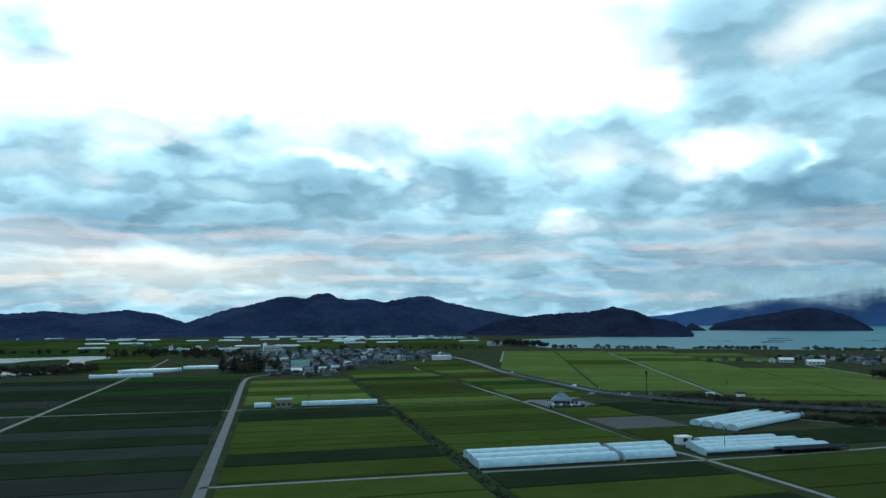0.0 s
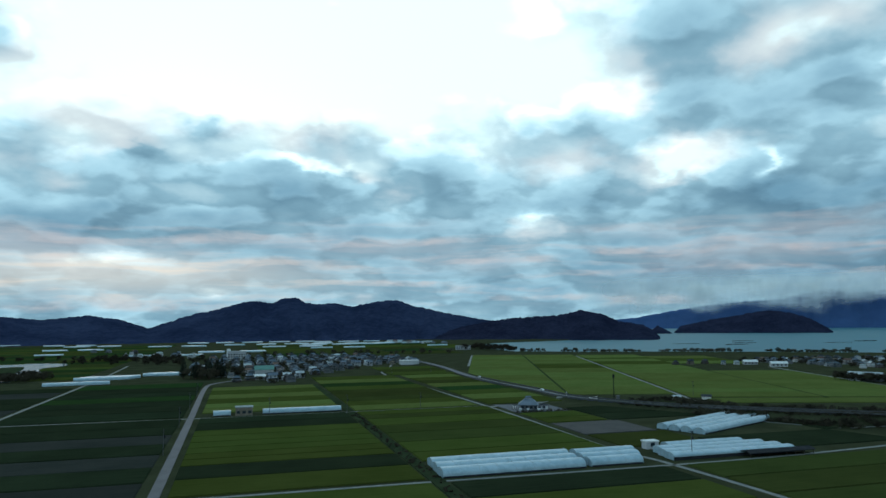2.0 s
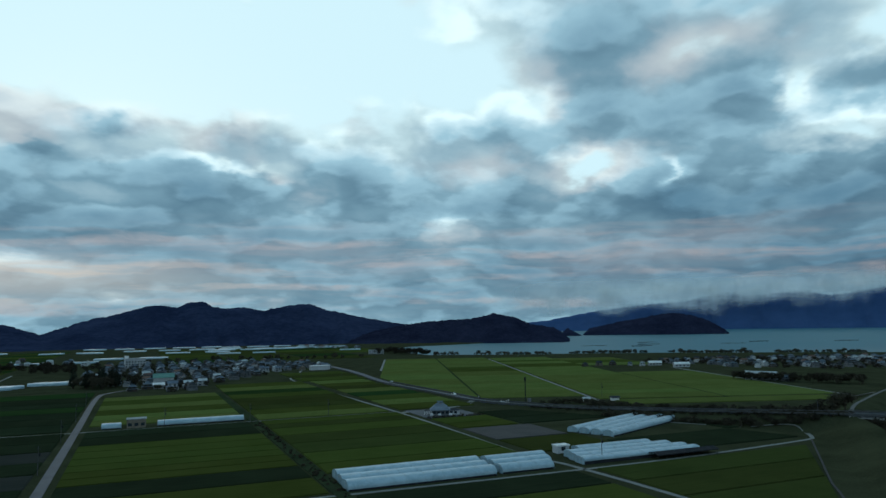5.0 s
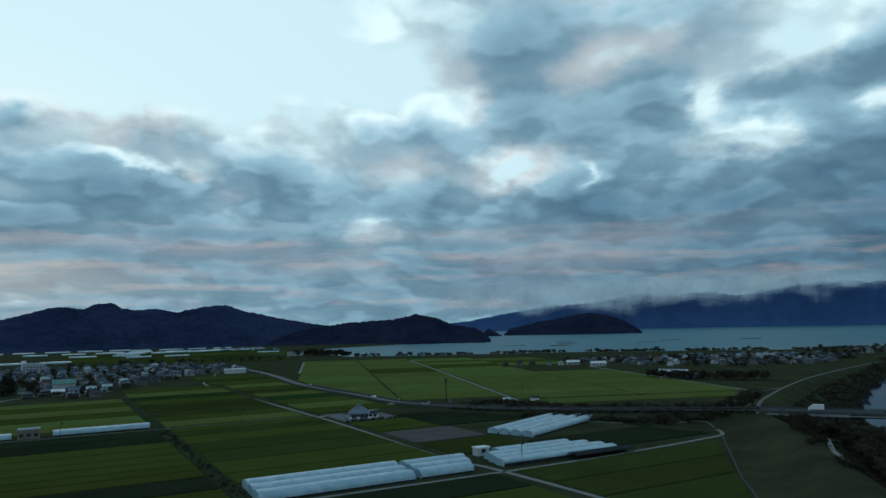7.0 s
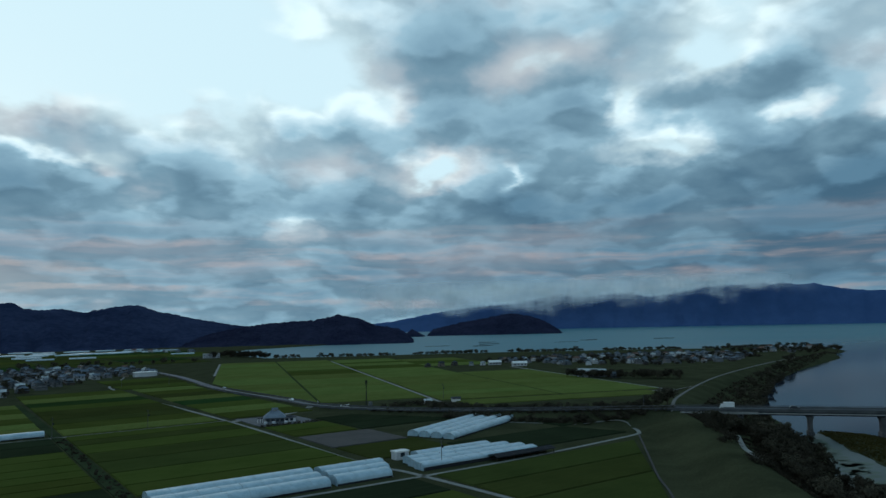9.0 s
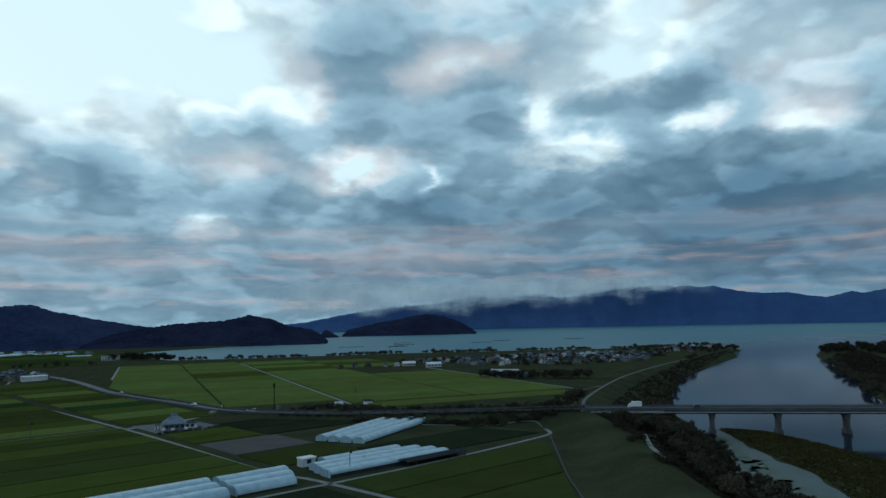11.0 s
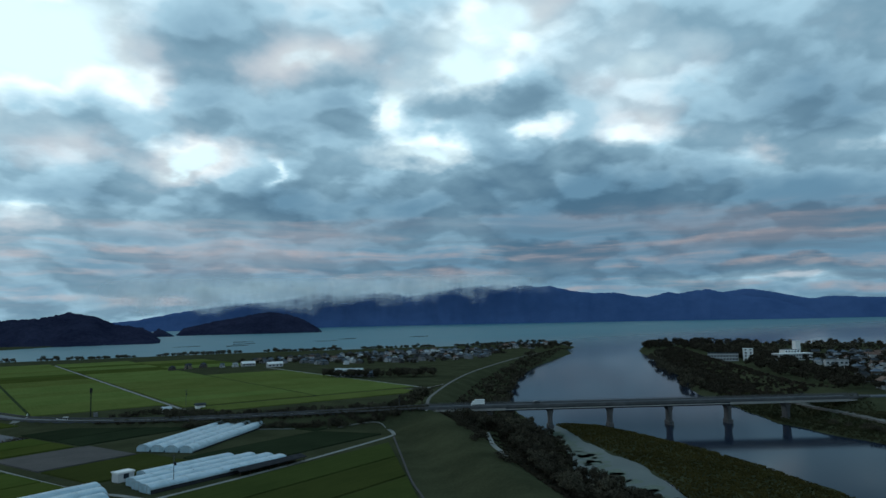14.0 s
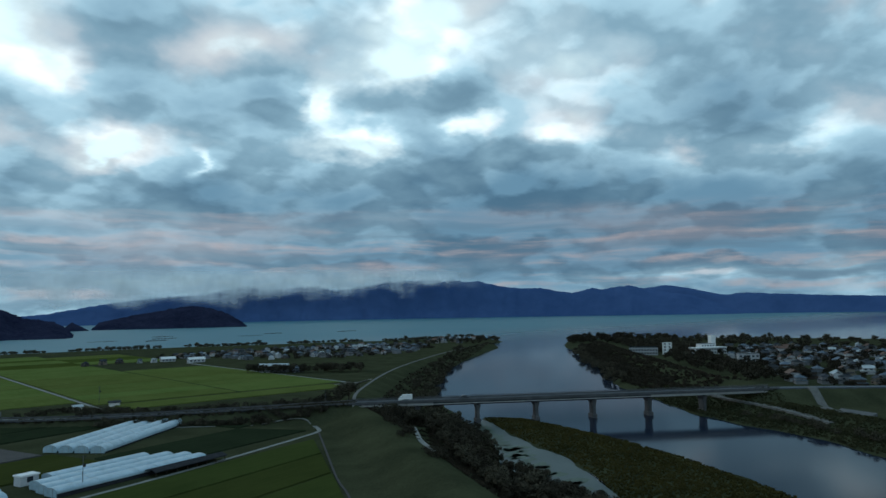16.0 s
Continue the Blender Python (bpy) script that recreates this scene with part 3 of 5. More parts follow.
strips(grid2, 218, 300, [820, 870, 930, 990], [RICE_FAR_HAZE, B_, RICE_FAR_HAZE])
for r in range(9):
    for c in range(6):
        u, v = -760 + 105 * c, 720 + 120 * r
        if v < 960 and u < -330:
            continue
        strips(grid1, u, u + 98, [v, v + 38, v + 76, v + 114], [rng.choice((M_, M_, B_, G_, G_)) for _ in range(3)])
for r in range(6):
    for c in range(4):
        u, v = 40 + 105 * c, 1080 + 110 * r
        poly = rect(grid1, u, u + 98, v, v + 100)
        if max(p[0] for p in poly) < 100 + 40 * r and r < 6:
            field(poly, rng.choice((M_, M_, B_, G_)))


# ---- bridge ----
def build_bridge():
    a, b = Vector((234.5, 298.4, 0)), Vector((395.0, 169.3, 0))
    d = (b - a)
    length = d.length
    root = thing("bridge", "weathered concrete road bridge on wall piers over a river", "bridge", m=Matrix.Translation(a + Vector((0, 0, -1.8))) @ Matrix.Rotation(math.atan2(d.y, d.x), 4, "Z"))
    bm = box(bmesh.new(), -1, length + 1, -4.6, 4.6, 9.05, 9.7, 0.06)
    part("deck", bm, ASPHALT, root)
    for y in (-4.7, 4.7):
        part("parapet", box(bmesh.new(), -2, length + 2, y - 0.18, y + 0.18, 9.0, 10.3, 0.04), OLD_CONCRETE, root)
        bm = bmesh.new()
        for z in (10.55, 10.85):
            box(bm, -2, length + 2, y - 0.05, y + 0.05, z - 0.05, z + 0.05)
        for k in range(int(length / 2.5)):
            box(bm, k * 2.5, k * 2.5 + 0.1, y - 0.05, y + 0.05, 10.3, 10.9)
        part("railing", bm, OLD_CONCRETE, root)
    span = 28.24
    for y in (-3.4, -1.1, 1.1, 3.4):
        part("girder", box(bmesh.new(), 0, span * 1.25, y - 0.3, y + 0.3, 7.7, 9.05, 0.05), CONCRETE, root, "pale concrete girder of an end span")
        part("girder", box(bmesh.new(), span * 1.25, span * 5, y - 0.25, y + 0.25, 7.45, 9.05, 0.05), DARK_METAL, root, "dark steel girder of the river spans")
        part("girder", box(bmesh.new(), span * 5, length, y - 0.3, y + 0.3, 7.7, 9.05, 0.05), CONCRETE, root, "pale concrete girder of an end span")
    for k in range(1, 7):
        x = k * span
        bm = prism(bmesh.new(), [(-0.75, -6), (0.75, -6), (0.75, 5.6), (1.25, 6.3), (1.25, 7.0), (-1.25, 7.0), (-1.25, 6.3), (-0.75, 5.6)], -2.6, 2.6)
        bmesh.ops.bevel(bm, geom=[e for e in bm.edges if abs(e.verts[0].co.z - e.verts[1].co.z) > 3], offset=0.35, segments=2, affect="EDGES")
        bmesh.ops.translate(bm, verts=bm.verts, vec=(x, 0, 0))
        p = part("pier", bm, OLD_CONCRETE, root)
        part("footing", box(bmesh.new(), x - 1.15, x + 1.15, -3.2, 3.2, -6, 0.6, 0.15), OLD_CONCRETE, p)
        for y in (-2.2, 0.0, 2.2):
            part("bearing", box(bmesh.new(), x - 0.4, x + 0.4, y - 0.4, y + 0.4, 7.0, 7.5), DARK_METAL, p)
    for x in (-0.9, length + 0.9):
        part("abutment", box(bmesh.new(), x - 0.9, x + 0.9, -5, 5, 3, 9.0, 0.08), CONCRETE, root)
    part("water_pipe", box(bmesh.new(), 0, length, -5.6, -5.2, 8.2, 8.6, 0.1), CONCRETE, root)


build_bridge()


# ---- greenhouses ----
def tunnel_mesh(length, width, high, eave=0.38):
    """A film tunnel on hoops: side walls, round roof, end walls with a door."""
    prof = [(-width / 2, 0), (-width / 2, high * eave)]
    for k in range(1, 12):
        a = math.pi * k / 12
        prof.append((-width / 2 * math.cos(a), high * eave + high * (1 - eave) * math.sin(a)))
    prof += [(width / 2, high * eave), (width / 2, 0)]
    n = max(2, int(length / 2.0))
    verts, faces = [], []
    for i in range(n + 1):
        sag = 0.0 if i % 2 else 0.006
        for x, z in prof:
            verts.append((length * i / n, x * (1 - sag * 0.4), z * (1 - sag * 0.5)))
    w = len(prof)
    for i in range(n):
        for k in range(w - 1):
            faces.append((i * w + k, i * w + k + 1, (i + 1) * w + k + 1, (i + 1) * w + k))
    faces += [tuple(range(w)), tuple(range(n * w, n * w + w))[::-1]]
    return mesh("film_cover", verts, faces, FILM, False)




def greenhouse(x, y, turn, length, width, high, group, label="white film greenhouse tunnel on steel hoops", detailed=True, eave=0.38, skirt=0.5):
    root = thing("greenhouse", label, "greenhouse", group, m=pose(x, y, 0.1, 0, 0, turn))
    cover = tunnel_mesh(length, width, high, eave)
    share("film_cover", cover, root)
    if not detailed:
        return root
    r, hv, hf = 0.02, [], []
    for k in range(14):
        a = math.pi * k / 13
        for q in (0.01, 0.05):
            for dx in (-r, r):
                hv.append((dx, (width / 2 + q) * -math.cos(a), high * eave + (high * (1 - eave) + q) * math.sin(a)))
        if k:
            o = 4 * k
            hf += [(o - 4, o - 3, o + 1, o), (o - 3, o - 1, o + 3, o + 1), (o - 1, o - 2, o + 2, o + 3), (o - 2, o - 4, o, o + 2)]
    me = mesh("hoop", hv, hf, STEEL)
    n = max(3, int(length / 6))
    for i in range(n + 1):
        share("hoop", me, root, pose(length * i / n, 0, 0))
    for x0, s in ((-0.06, 1), (length + 0.06, -1)):
        part("door_frame", box(box(box(bmesh.new(), x0 - 0.05, x0 + 0.05, -1.2, -1.1, 0, 2.2), x0 - 0.05, x0 + 0.05, 1.1, 1.2, 0, 2.2), x0 - 0.05, x0 + 0.05, -1.2, 1.2, 2.2, 2.3), STEEL, root)
        part("door_leaf", box(bmesh.new(), x0 - 0.03, x0 + 0.03, -1.1, 1.1, 0.05, 2.2), FILM, root)
    for side in (-1, 1):
        part("side_curtain", box(bmesh.new(), 0.1, length - 0.1, side * (width / 2 + 0.02), side * (width / 2 + 0.06), 0, skirt), DARK_METAL, root)
    return root


TURN1 = math.degrees(math.atan2(0.235, 0.972))
for k, (u0, u1) in enumerate(((67, 117.5), (67.5, 118.5), (68, 119.5))):
    greenhouse(*grid1(u0, 231 + 8.2 * k), TURN1, u1 - u0, 7.2, 2.9, "greenhouses by the near lane")
for k, (u0, u1) in enumerate(((120, 142), (121, 145.5), (122, 148))):
    greenhouse(*grid1(u0, 231.5 + 7.4 * k), TURN1, u1 - u0 - 2, 6.6, 2.8, "greenhouses by the near lane")
for k in range(4):
    greenhouse(116 + 3.6 * k, 330 - 5.2 * k, 38, 64, 5.4, 2.7, "row of four greenhouses")
for k, (u0, u1) in enumerate(((152.5, 205), (153.5, 204), (155, 201), (162, 196))):
    greenhouse(*grid1(u0, 231.5 + 5.7 * k), TURN1, u1 - u0, 5.66, 2.5 + 0.1 * k, "joined greenhouses by the crossing", eave=0.64, skirt=1.1)
greenhouse(*grid1(17, 414), TURN1, 43, 5.5, 2.8, "greenhouse by the cross lane")
greenhouse(*grid1(-9, 413.5), TURN1, 9, 5.5, 2.8, "greenhouse by the cross lane")


# ---- hills, islands and far range ----
def hill(name, label, crest, near, deep, mat, base=WATER_Z - 1, rough_m=10.0, step=0.12, rows=34, edge=0.5, back=0.45):
    """A wooded ridge. crest: azimuth and height above the plain; near: distance of its foot, deep: its breadth."""
    az0, az1 = crest[0][0], crest[-1][0]
    azs = np.arange(az0, az1 + 1e-6, step)
    height = np.interp(azs, [c[0] for c in crest], [c[1] for c in crest])
    k = np.ones(3) / 3
    height = np.convolve(np.pad(height, 1, mode="edge"), k, mode="valid")
    verts, faces, w = [], [], len(azs)
    for j in range(rows + 1):
        s = j / rows
        up = s / (1 - back) if s < 1 - back else (1 - s) / back
        prof = 0.5 - 0.5 * math.cos(math.pi * min(1, up) ** 0.85)
        for a, h in zip(azs, height):
            h += noise.fractal((a * 1.6, 7.0, 5.0), 0.9, 2.0, 3) * rough_m * 0.35 * min(1, max(0, (h - base) / 40))
            spur = noise.fractal((a * 0.55, s * 1.4, 3.0), 0.9, 2.0, 4)
            d = near + deep * s + spur * deep * 0.10
            tuft = noise.fractal((a * 6.0, s * 22.0, 1.0), 0.8, 2.0, 3)
            z = base + (h - base) * max(0, prof + spur * 0.35 * prof * (1 - prof) * 2) + tuft * rough_m * min(1, 3 * prof) * 0.24
            verts.append((d * math.sin(radians(a)), d * math.cos(radians(a)), z))
    for j in range(rows):
        for i in range(w - 1):
            q = j * w + i
            faces.append((q, q + 1, q + w + 1, q + w))
    return thing(name, label, "hill", kind="structure", data=mesh(name, verts, faces, mat, True))


hill("hill_range_left", "dark wooded hill range behind the plain", [(-42, -4), (-36, 60), (-32, 66), (-29.3, 76), (-27, 66), (-24.2, 80), (-22, 66), (-20, 36), (-17.1, 80), (-15, 100), (-13.2, 124), (-12.4, 126), (-11.0, 118), (-10.1, 138), (-9.3, 138), (-8.4, 117), (-7.4, 114), (-6.1, 120), (-4.8, 104), (-3.4, 118), (-2.2, 128), (-1.2, 126), (0, 110), (2, 88), (4.5, 66), (6.5, 50), (8, -4)], 1950, 1100, HAZED_FOREST)
hill("headland_hill", "dark wooded headland reaching into the lake", [(1, -4), (3, 24), (5.5, 44), (8, 58), (10, 62), (12, 66), (13.6, 80), (15, 70), (16.5, 46), (18.2, 36), (19.0, 20), (19.6, -4)], 1900, 520, HAZED_SHORE_FOREST, step=0.07)
hill("islet_hill", "small dark wooded islet", [(18.4, -4), (18.9, 8), (19.4, 28), (19.9, 14), (20.5, -4)], 2750, 160, HAZED_SHORE_FOREST, step=0.05, rows=16, rough_m=6)
hill("island_hill", "dark wooded island in the lake", [(20.6, -4), (21.1, 22), (22.6, 40), (24.5, 58), (27.2, 82), (28.6, 74), (30, 48), (31, 14), (31.4, -4)], 2830, 420, HAZED_SHORE_FOREST, step=0.07)
hill("far_mountain_range", "far mountain range across the lake, tinted blue for haze", [(8, -4), (13, 30), (17.8, 62), (21.4, 114), (25.2, 151), (28.3, 165), (31.0, 209), (33.3, 194), (36.5, 210), (38.3, 182), (39.4, 190), (42.4, 231), (45.2, 238), (46.1, 244), (46.9, 228), (47.6, 241), (48.6, 225), (49.7, 229), (51.5, 192), (53.2, 176), (54.7, 176), (56.2, 152), (57.2, 142), (58.1, 158), (58.7, 171), (59.4, 158), (60.5, 175), (61.7, 179), (63.1, 149), (65.7, 116), (67.5, 76), (68.9, 24), (69.6, -4)], 4300, 580, HAZED_FAR_FOREST, step=0.12, rough_m=12)
hill("far_mountain_spur", "distant mountains across the lake, tinted pale blue for haze", [(58, 40), (61.5, 146), (63.1, 170), (64.4, 181), (66.1, 155), (67.9, 119), (68.6, 110), (69.6, 124), (71.6, 113), (75, 98), (79, 84), (84, 76), (95, 70), (110, 60)], 4550, 330, HAZED_FAR_FOREST, step=0.25, rough_m=8)


# ---- low cloud lying on the far mountains ----
def cloud_material():
    """Soft white vapour: dense in the middle, torn at its foot and top."""
    m, t, b = material("low_cloud", 1.0, 0.0, 0.0)
    p = object_space(t)
    at = t.nodes.new("ShaderNodeSeparateXYZ")
    wire(t, p, at.inputs[0])
    azim = math_node(t, "MULTIPLY", math_node(t, "ARCTAN2", at.outputs[0], at.outputs[1]), 57.2958)
    wide = noise_node(t, combine(t, math_node(t, "MULTIPLY", azim, 0.42), 3.0, 0.0), 1.0, 3, 0.55)
    fine = noise_node(t, vec_node(t, "MULTIPLY", p, (1.0, 1.0, 3.2)), 0.0042, 5, 0.5)
    foot = math_node(t, "MULTIPLY_ADD", smooth(t, azim, 30.0, 50.0), 62.0, 118.0)
    foot = math_node(t, "ADD", foot, math_node(t, "MULTIPLY", math_node(t, "SUBTRACT", wide, 0.5), 190.0))
    over = math_node(t, "SUBTRACT", at.outputs[2], math_node(t, "MULTIPLY_ADD", math_node(t, "SUBTRACT", fine, 0.5), 230.0, foot))
    alpha = math_node(t, "MULTIPLY", smooth(t, over, -30.0, 110.0), smooth(t, at.outputs[2], 335.0, 235.0))
    ends = math_node(t, "MULTIPLY", smooth(t, azim, 13.0, 19.0), smooth(t, azim, 51.0, 45.0))
    put(t, b.inputs["Alpha"], math_node(t, "MULTIPLY", math_node(t, "MULTIPLY", alpha, ends), 0.9))
    wire(t, mix(t, smooth(t, fine, 0.35, 0.65), (0.80, 0.82, 0.84), (0.93, 0.92, 0.90)), b.inputs["Base Color"])
    return m


def low_cloud():
    """A billowing bank that leans back over the crest."""
    verts, faces, azs, rows = [], [], np.arange(12.0, 52.01, 0.2), 12
    for j in range(rows + 1):
        s = j / rows
        for a in azs:
            lump = noise.fractal((a * 0.9, s * 2.0, 9.0), 0.9, 2.0, 3)
            d = 4290 + 150 * s * s + 40 * lump
            verts.append((d * math.sin(radians(a)), d * math.cos(radians(a)), 30 + 310 * s))
    w = len(azs)
    for j in range(rows):
        for i in range(w - 1):
            q = j * w + i
            faces.append((q, q + 1, q + w + 1, q + w))
    thing("low_cloud", "torn white cloud bank lying on the far mountains", "cloud", kind="structure", data=mesh("low_cloud", verts, faces, cloud_material(), True))


low_cloud()


# ---- trees ----
def tree_meshes(kind, seed, high, spread, leaves, leaf):
    """Trunk with limbs, and a crown of many small leaf clumps with gaps."""
    r = random.Random(seed)
    tv, tf = [], []

    def limb(a, b, ra, rb):
        d = (b - a).normalized()
        s = d.orthogonal().normalized()
        q = d.cross(s)
        o = len(tv)
        for p, rad in ((a, ra), (b, rb)):
            for k in range(6):
                t = math.tau * k / 6
                tv.append(p + (s * math.cos(t) + q * math.sin(t)) * rad)
        for k in range(6):
            tf.append((o + k, o + (k + 1) % 6, o + 6 + (k + 1) % 6, o + 6 + k))

    foot, top = Vector((0, 0, -0.6)), Vector((r.uniform(-0.3, 0.3), r.uniform(-0.3, 0.3), high * (0.9 if kind == "conifer" else 0.6)))
    limb(foot, top, high * 0.035, high * 0.012)
    lobes = []
    if kind == "conifer":
        for k in range(14):
            s = k / 13
            rad = spread * (1 - s) ** 0.8 * (0.5 if s < 0.06 else 1) * r.uniform(0.75, 1.1) + 0.15
            lobes.append((Vector((r.uniform(-0.2, 0.2), r.uniform(-0.2, 0.2), high * (0.12 + 0.86 * s))), rad, 0.45))
    else:
        for k in range(13):
            a, q = r.uniform(0, math.tau), math.sqrt(r.random())
            z = r.uniform(0.32, 0.92) if kind == "broad" else r.uniform(0.2, 0.85)
            reach = spread * q * (1.05 - abs(z - 0.55) * 1.2)
            c = Vector((math.cos(a) * reach, math.sin(a) * reach, high * z))
            lobes.append((c, spread * r.uniform(0.28, 0.5), 0.75))
            if k < 6:
                limb(foot.lerp(top, r.uniform(0.4, 0.9)), c, high * 0.012, high * 0.004)
    cv, cf = [], []
    weights = [l[1] ** 2 for l in lobes]
    for _ in range(leaves):
        c, rad, flat = r.choices(lobes, weights)[0]
        d = Vector((r.gauss(0, 1), r.gauss(0, 1), r.gauss(0, 1))).normalized()
        p = c + Vector((d.x, d.y, d.z * flat)) * rad * r.uniform(0.55, 1.08)
        n = (d + Vector((r.uniform(-0.7, 0.7), r.uniform(-0.7, 0.7), r.uniform(-0.2, 0.9)))).normalized()
        s = n.orthogonal().normalized()
        s = (Matrix.Rotation(r.uniform(0, math.tau), 3, n) @ s)
        q = n.cross(s)
        k = leaf * r.uniform(0.6, 1.4)
        o = len(cv)
        cv += [p - s * k, p - q * k * 0.55, p + s * k, p + q * k * 0.6 + n * k * 0.25]
        cf.append((o, o + 1, o + 2, o + 3))
    leaf_mat = CONIFER if kind == "conifer" else LEAF
    return mesh("trunk", tv, tf, TRUNK), mesh("crown", cv, cf, leaf_mat)


KINDS = {
    "broad": [tree_meshes("broad", k, 8.0, 4.2, 900, 0.42) for k in range(4)],
    "bush": [tree_meshes("bush", 20 + k, 3.2, 2.6, 420, 0.30) for k in range(3)],
    "conifer": [tree_meshes("conifer", 40 + k, 13.0, 3.0, 800, 0.42) for k in range(3)],
    "far": [tree_meshes("broad", 60 + k, 8.0, 4.6, 260, 0.85) for k in range(4)],
    "farbush": [tree_meshes("bush", 90 + k, 5.0, 4.4, 240, 0.8) for k in range(3)],
    "farcone": [tree_meshes("conifer", 80 + k, 12.0, 3.0, 240, 0.8) for k in range(2)],
}
TREE_TAGS = {
    "broad": ("tree", "dark green leafy riverside tree", "tree"), "bush": ("bush", "low dark green leafy bush", "bush"), "conifer": ("conifer", "tall dark evergreen conifer", "tree"),
    "far": ("tree", "dark green leafy tree with rounded crown", "tree"), "farbush": ("bush", "dark green spreading waterside bush", "bush"), "farcone": ("conifer", "dark evergreen conifer in the distance", "tree"),
}


WOODS = {}


def tree(kind, x, y, size, group, r, label="", z=None):
    """Near trees are things of their own; the far woods are gathered, to be joined group by group."""
    if group in ("trees round the hotel", "trees along the far levee") and min(math.hypot(x - 690, y - 385), math.hypot(x - 672, y - 372), math.hypot(x - 720, y - 335), math.hypot(x - 640, y - 262)) < 22:
        return None
    if any(math.hypot(x - a, y - b) < 6 for a, b in ((236, 262), (226, 251), (216, 240), (208, 231), (200, 222), (195, 214), (190, 206))):
        return None
    name, lab, cat = TREE_TAGS[kind]
    trunk, crown = r.choice(KINDS[kind])
    m = pose(x, y, level(x, y) if z is None else z, 0, 0, r.uniform(0, 360)) @ Matrix.Diagonal((size * r.uniform(0.85, 1.15), size * r.uniform(0.85, 1.15), size, 1))
    if kind.startswith("far") or group in FAR_GROUPS:
        WOODS.setdefault(group, []).extend(((trunk, m), (crown, m)))
        return None
    root = thing(name, label or lab, cat, group, m=m)
    share("trunk", trunk, root)
    share("crown", crown, root)
    return root


FAR_GROUPS = {"brush below the levee", "trees on the far river bank", "bushes on the far river bank", "riverside brush"}


def joined(name, label, category, pieces):
    """Many alike meshes at their poses as one object."""
    verts, faces, mats, index, base = [], [], [], [], 0
    cache = {}
    for me, m in pieces:
        if me not in cache:
            co = np.empty(len(me.vertices) * 3)
            me.vertices.foreach_get("co", co)
            cache[me] = (co.reshape(-1, 3), [tuple(p.vertices) for p in me.polygons])
        co, fs = cache[me]
        a = np.array(m)
        verts.append(co @ a[:3, :3].T + a[:3, 3])
        faces += [tuple(i + base for i in f) for f in fs]
        if me.materials[0] not in mats:
            mats.append(me.materials[0])
        index += [mats.index(me.materials[0])] * len(fs)
        base += len(co)
    me = bpy.data.meshes.new(name)
    me.from_pydata(np.concatenate(verts).tolist(), [], faces)
    for m in mats:
        me.materials.append(m)
    me.polygons.foreach_set("material_index", index)
    me.update()
    return thing(name, label, category, kind="stuff", data=me)


def in_poly(x, y, poly):
    return float(signed(np.array([x]), np.array([y]), poly)[0]) > 0


def scatter(n, poly, r, gap=0.0):
    xs, ys = [p[0] for p in poly], [p[1] for p in poly]
    k = n * (12 if gap else 5)
    px = np.array([r.uniform(min(xs), max(xs)) for _ in range(k)])
    py = np.array([r.uniform(min(ys), max(ys)) for _ in range(k)])
    ok, out = signed(px, py, poly) > 0, []
    for x, y in zip(px[ok], py[ok]):
        if not gap or all((x - q[0]) ** 2 + (y - q[1]) ** 2 > gap * gap for q in out):
            out.append((float(x), float(y)))
            if len(out) == n:
                break
    return out


def along(line, gap, r, jitter=0.0):
    out, left = [], 0.0
    for (ax, ay), (bx, by) in zip(line, line[1:]):
        d = math.hypot(bx - ax, by - ay)
        s = left
        while s < d:
            out.append((ax + (bx - ax) * s / d + r.uniform(-jitter, jitter), ay + (by - ay) * s / d + r.uniform(-jitter, jitter)))
            s += gap * r.uniform(0.7, 1.3)
        left = s - d
    return out


r = random.Random(7)
RIVER_WOOD = [(243, 292), (266, 272), (262, 248), (232, 214), (205, 186), (194, 150), (160, 95), (150, 110), (166, 150), (184, 185), (214, 222), (232, 250)]
for x, y in scatter(150, RIVER_WOOD, r, 3.3):
    shore = -float(signed(np.array([x]), np.array([y]), LAKE)[0])
    tree("broad", x, y, r.uniform(0.5, 0.95) * min(1.0, 0.45 + 0.03 * max(0.0, shore)), "riverside wood", r)
for x, y in scatter(60, [(205, 232), (228, 262), (238, 292), (232, 280), (212, 250), (196, 228), (176, 190), (186, 196)], r, 3):
    tree("bush", x, y, r.uniform(0.6, 1.2), "riverside brush", r)
DOWN_BRUSH = [(252, 300), (300, 340), (372, 398), (470, 478), (585, 556), (700, 640), (690, 630), (560, 528), (455, 440), (362, 366), (318, 326), (275, 283)]
for x, y in scatter(150, DOWN_BRUSH, r, 4):
    tree("bush" if r.random() < 0.7 else "broad", x, y, r.uniform(0.5, 0.95), "brush below the levee", r)
for x, y in along([(150, 399), (182, 372), (206, 350), (226, 330), (243, 313)], 4.2, r, 0.6):
    tree("broad", x, y, r.uniform(0.6, 0.78) + 0.0062 * max(0, x - 172), "row of trees along the road", r, "small roadside tree in a row", z=level(x, y))
for x, y in along([(150, 376), (190, 332), (214, 309), (222, 303)], 2.4, r, 1.6):
    tree("bush", x, y, r.uniform(0.7, 1.3), "hedge below the road embankment", r)
for x, y in along([(136, 440), (165, 437), (172, 420), (186, 402)], 3.2, r, 1.2):
    tree("bush", x, y, r.uniform(0.6, 1.1), "bushes by the sheds", r)
for x, y in scatter(22, [(-212, 655), (-164, 640), (-158, 690), (-208, 705)], r, 5):
    tree("conifer" if r.random() < 0.5 else "broad", x, y, r.uniform(1.15, 1.6), "conifer grove by the village", r)
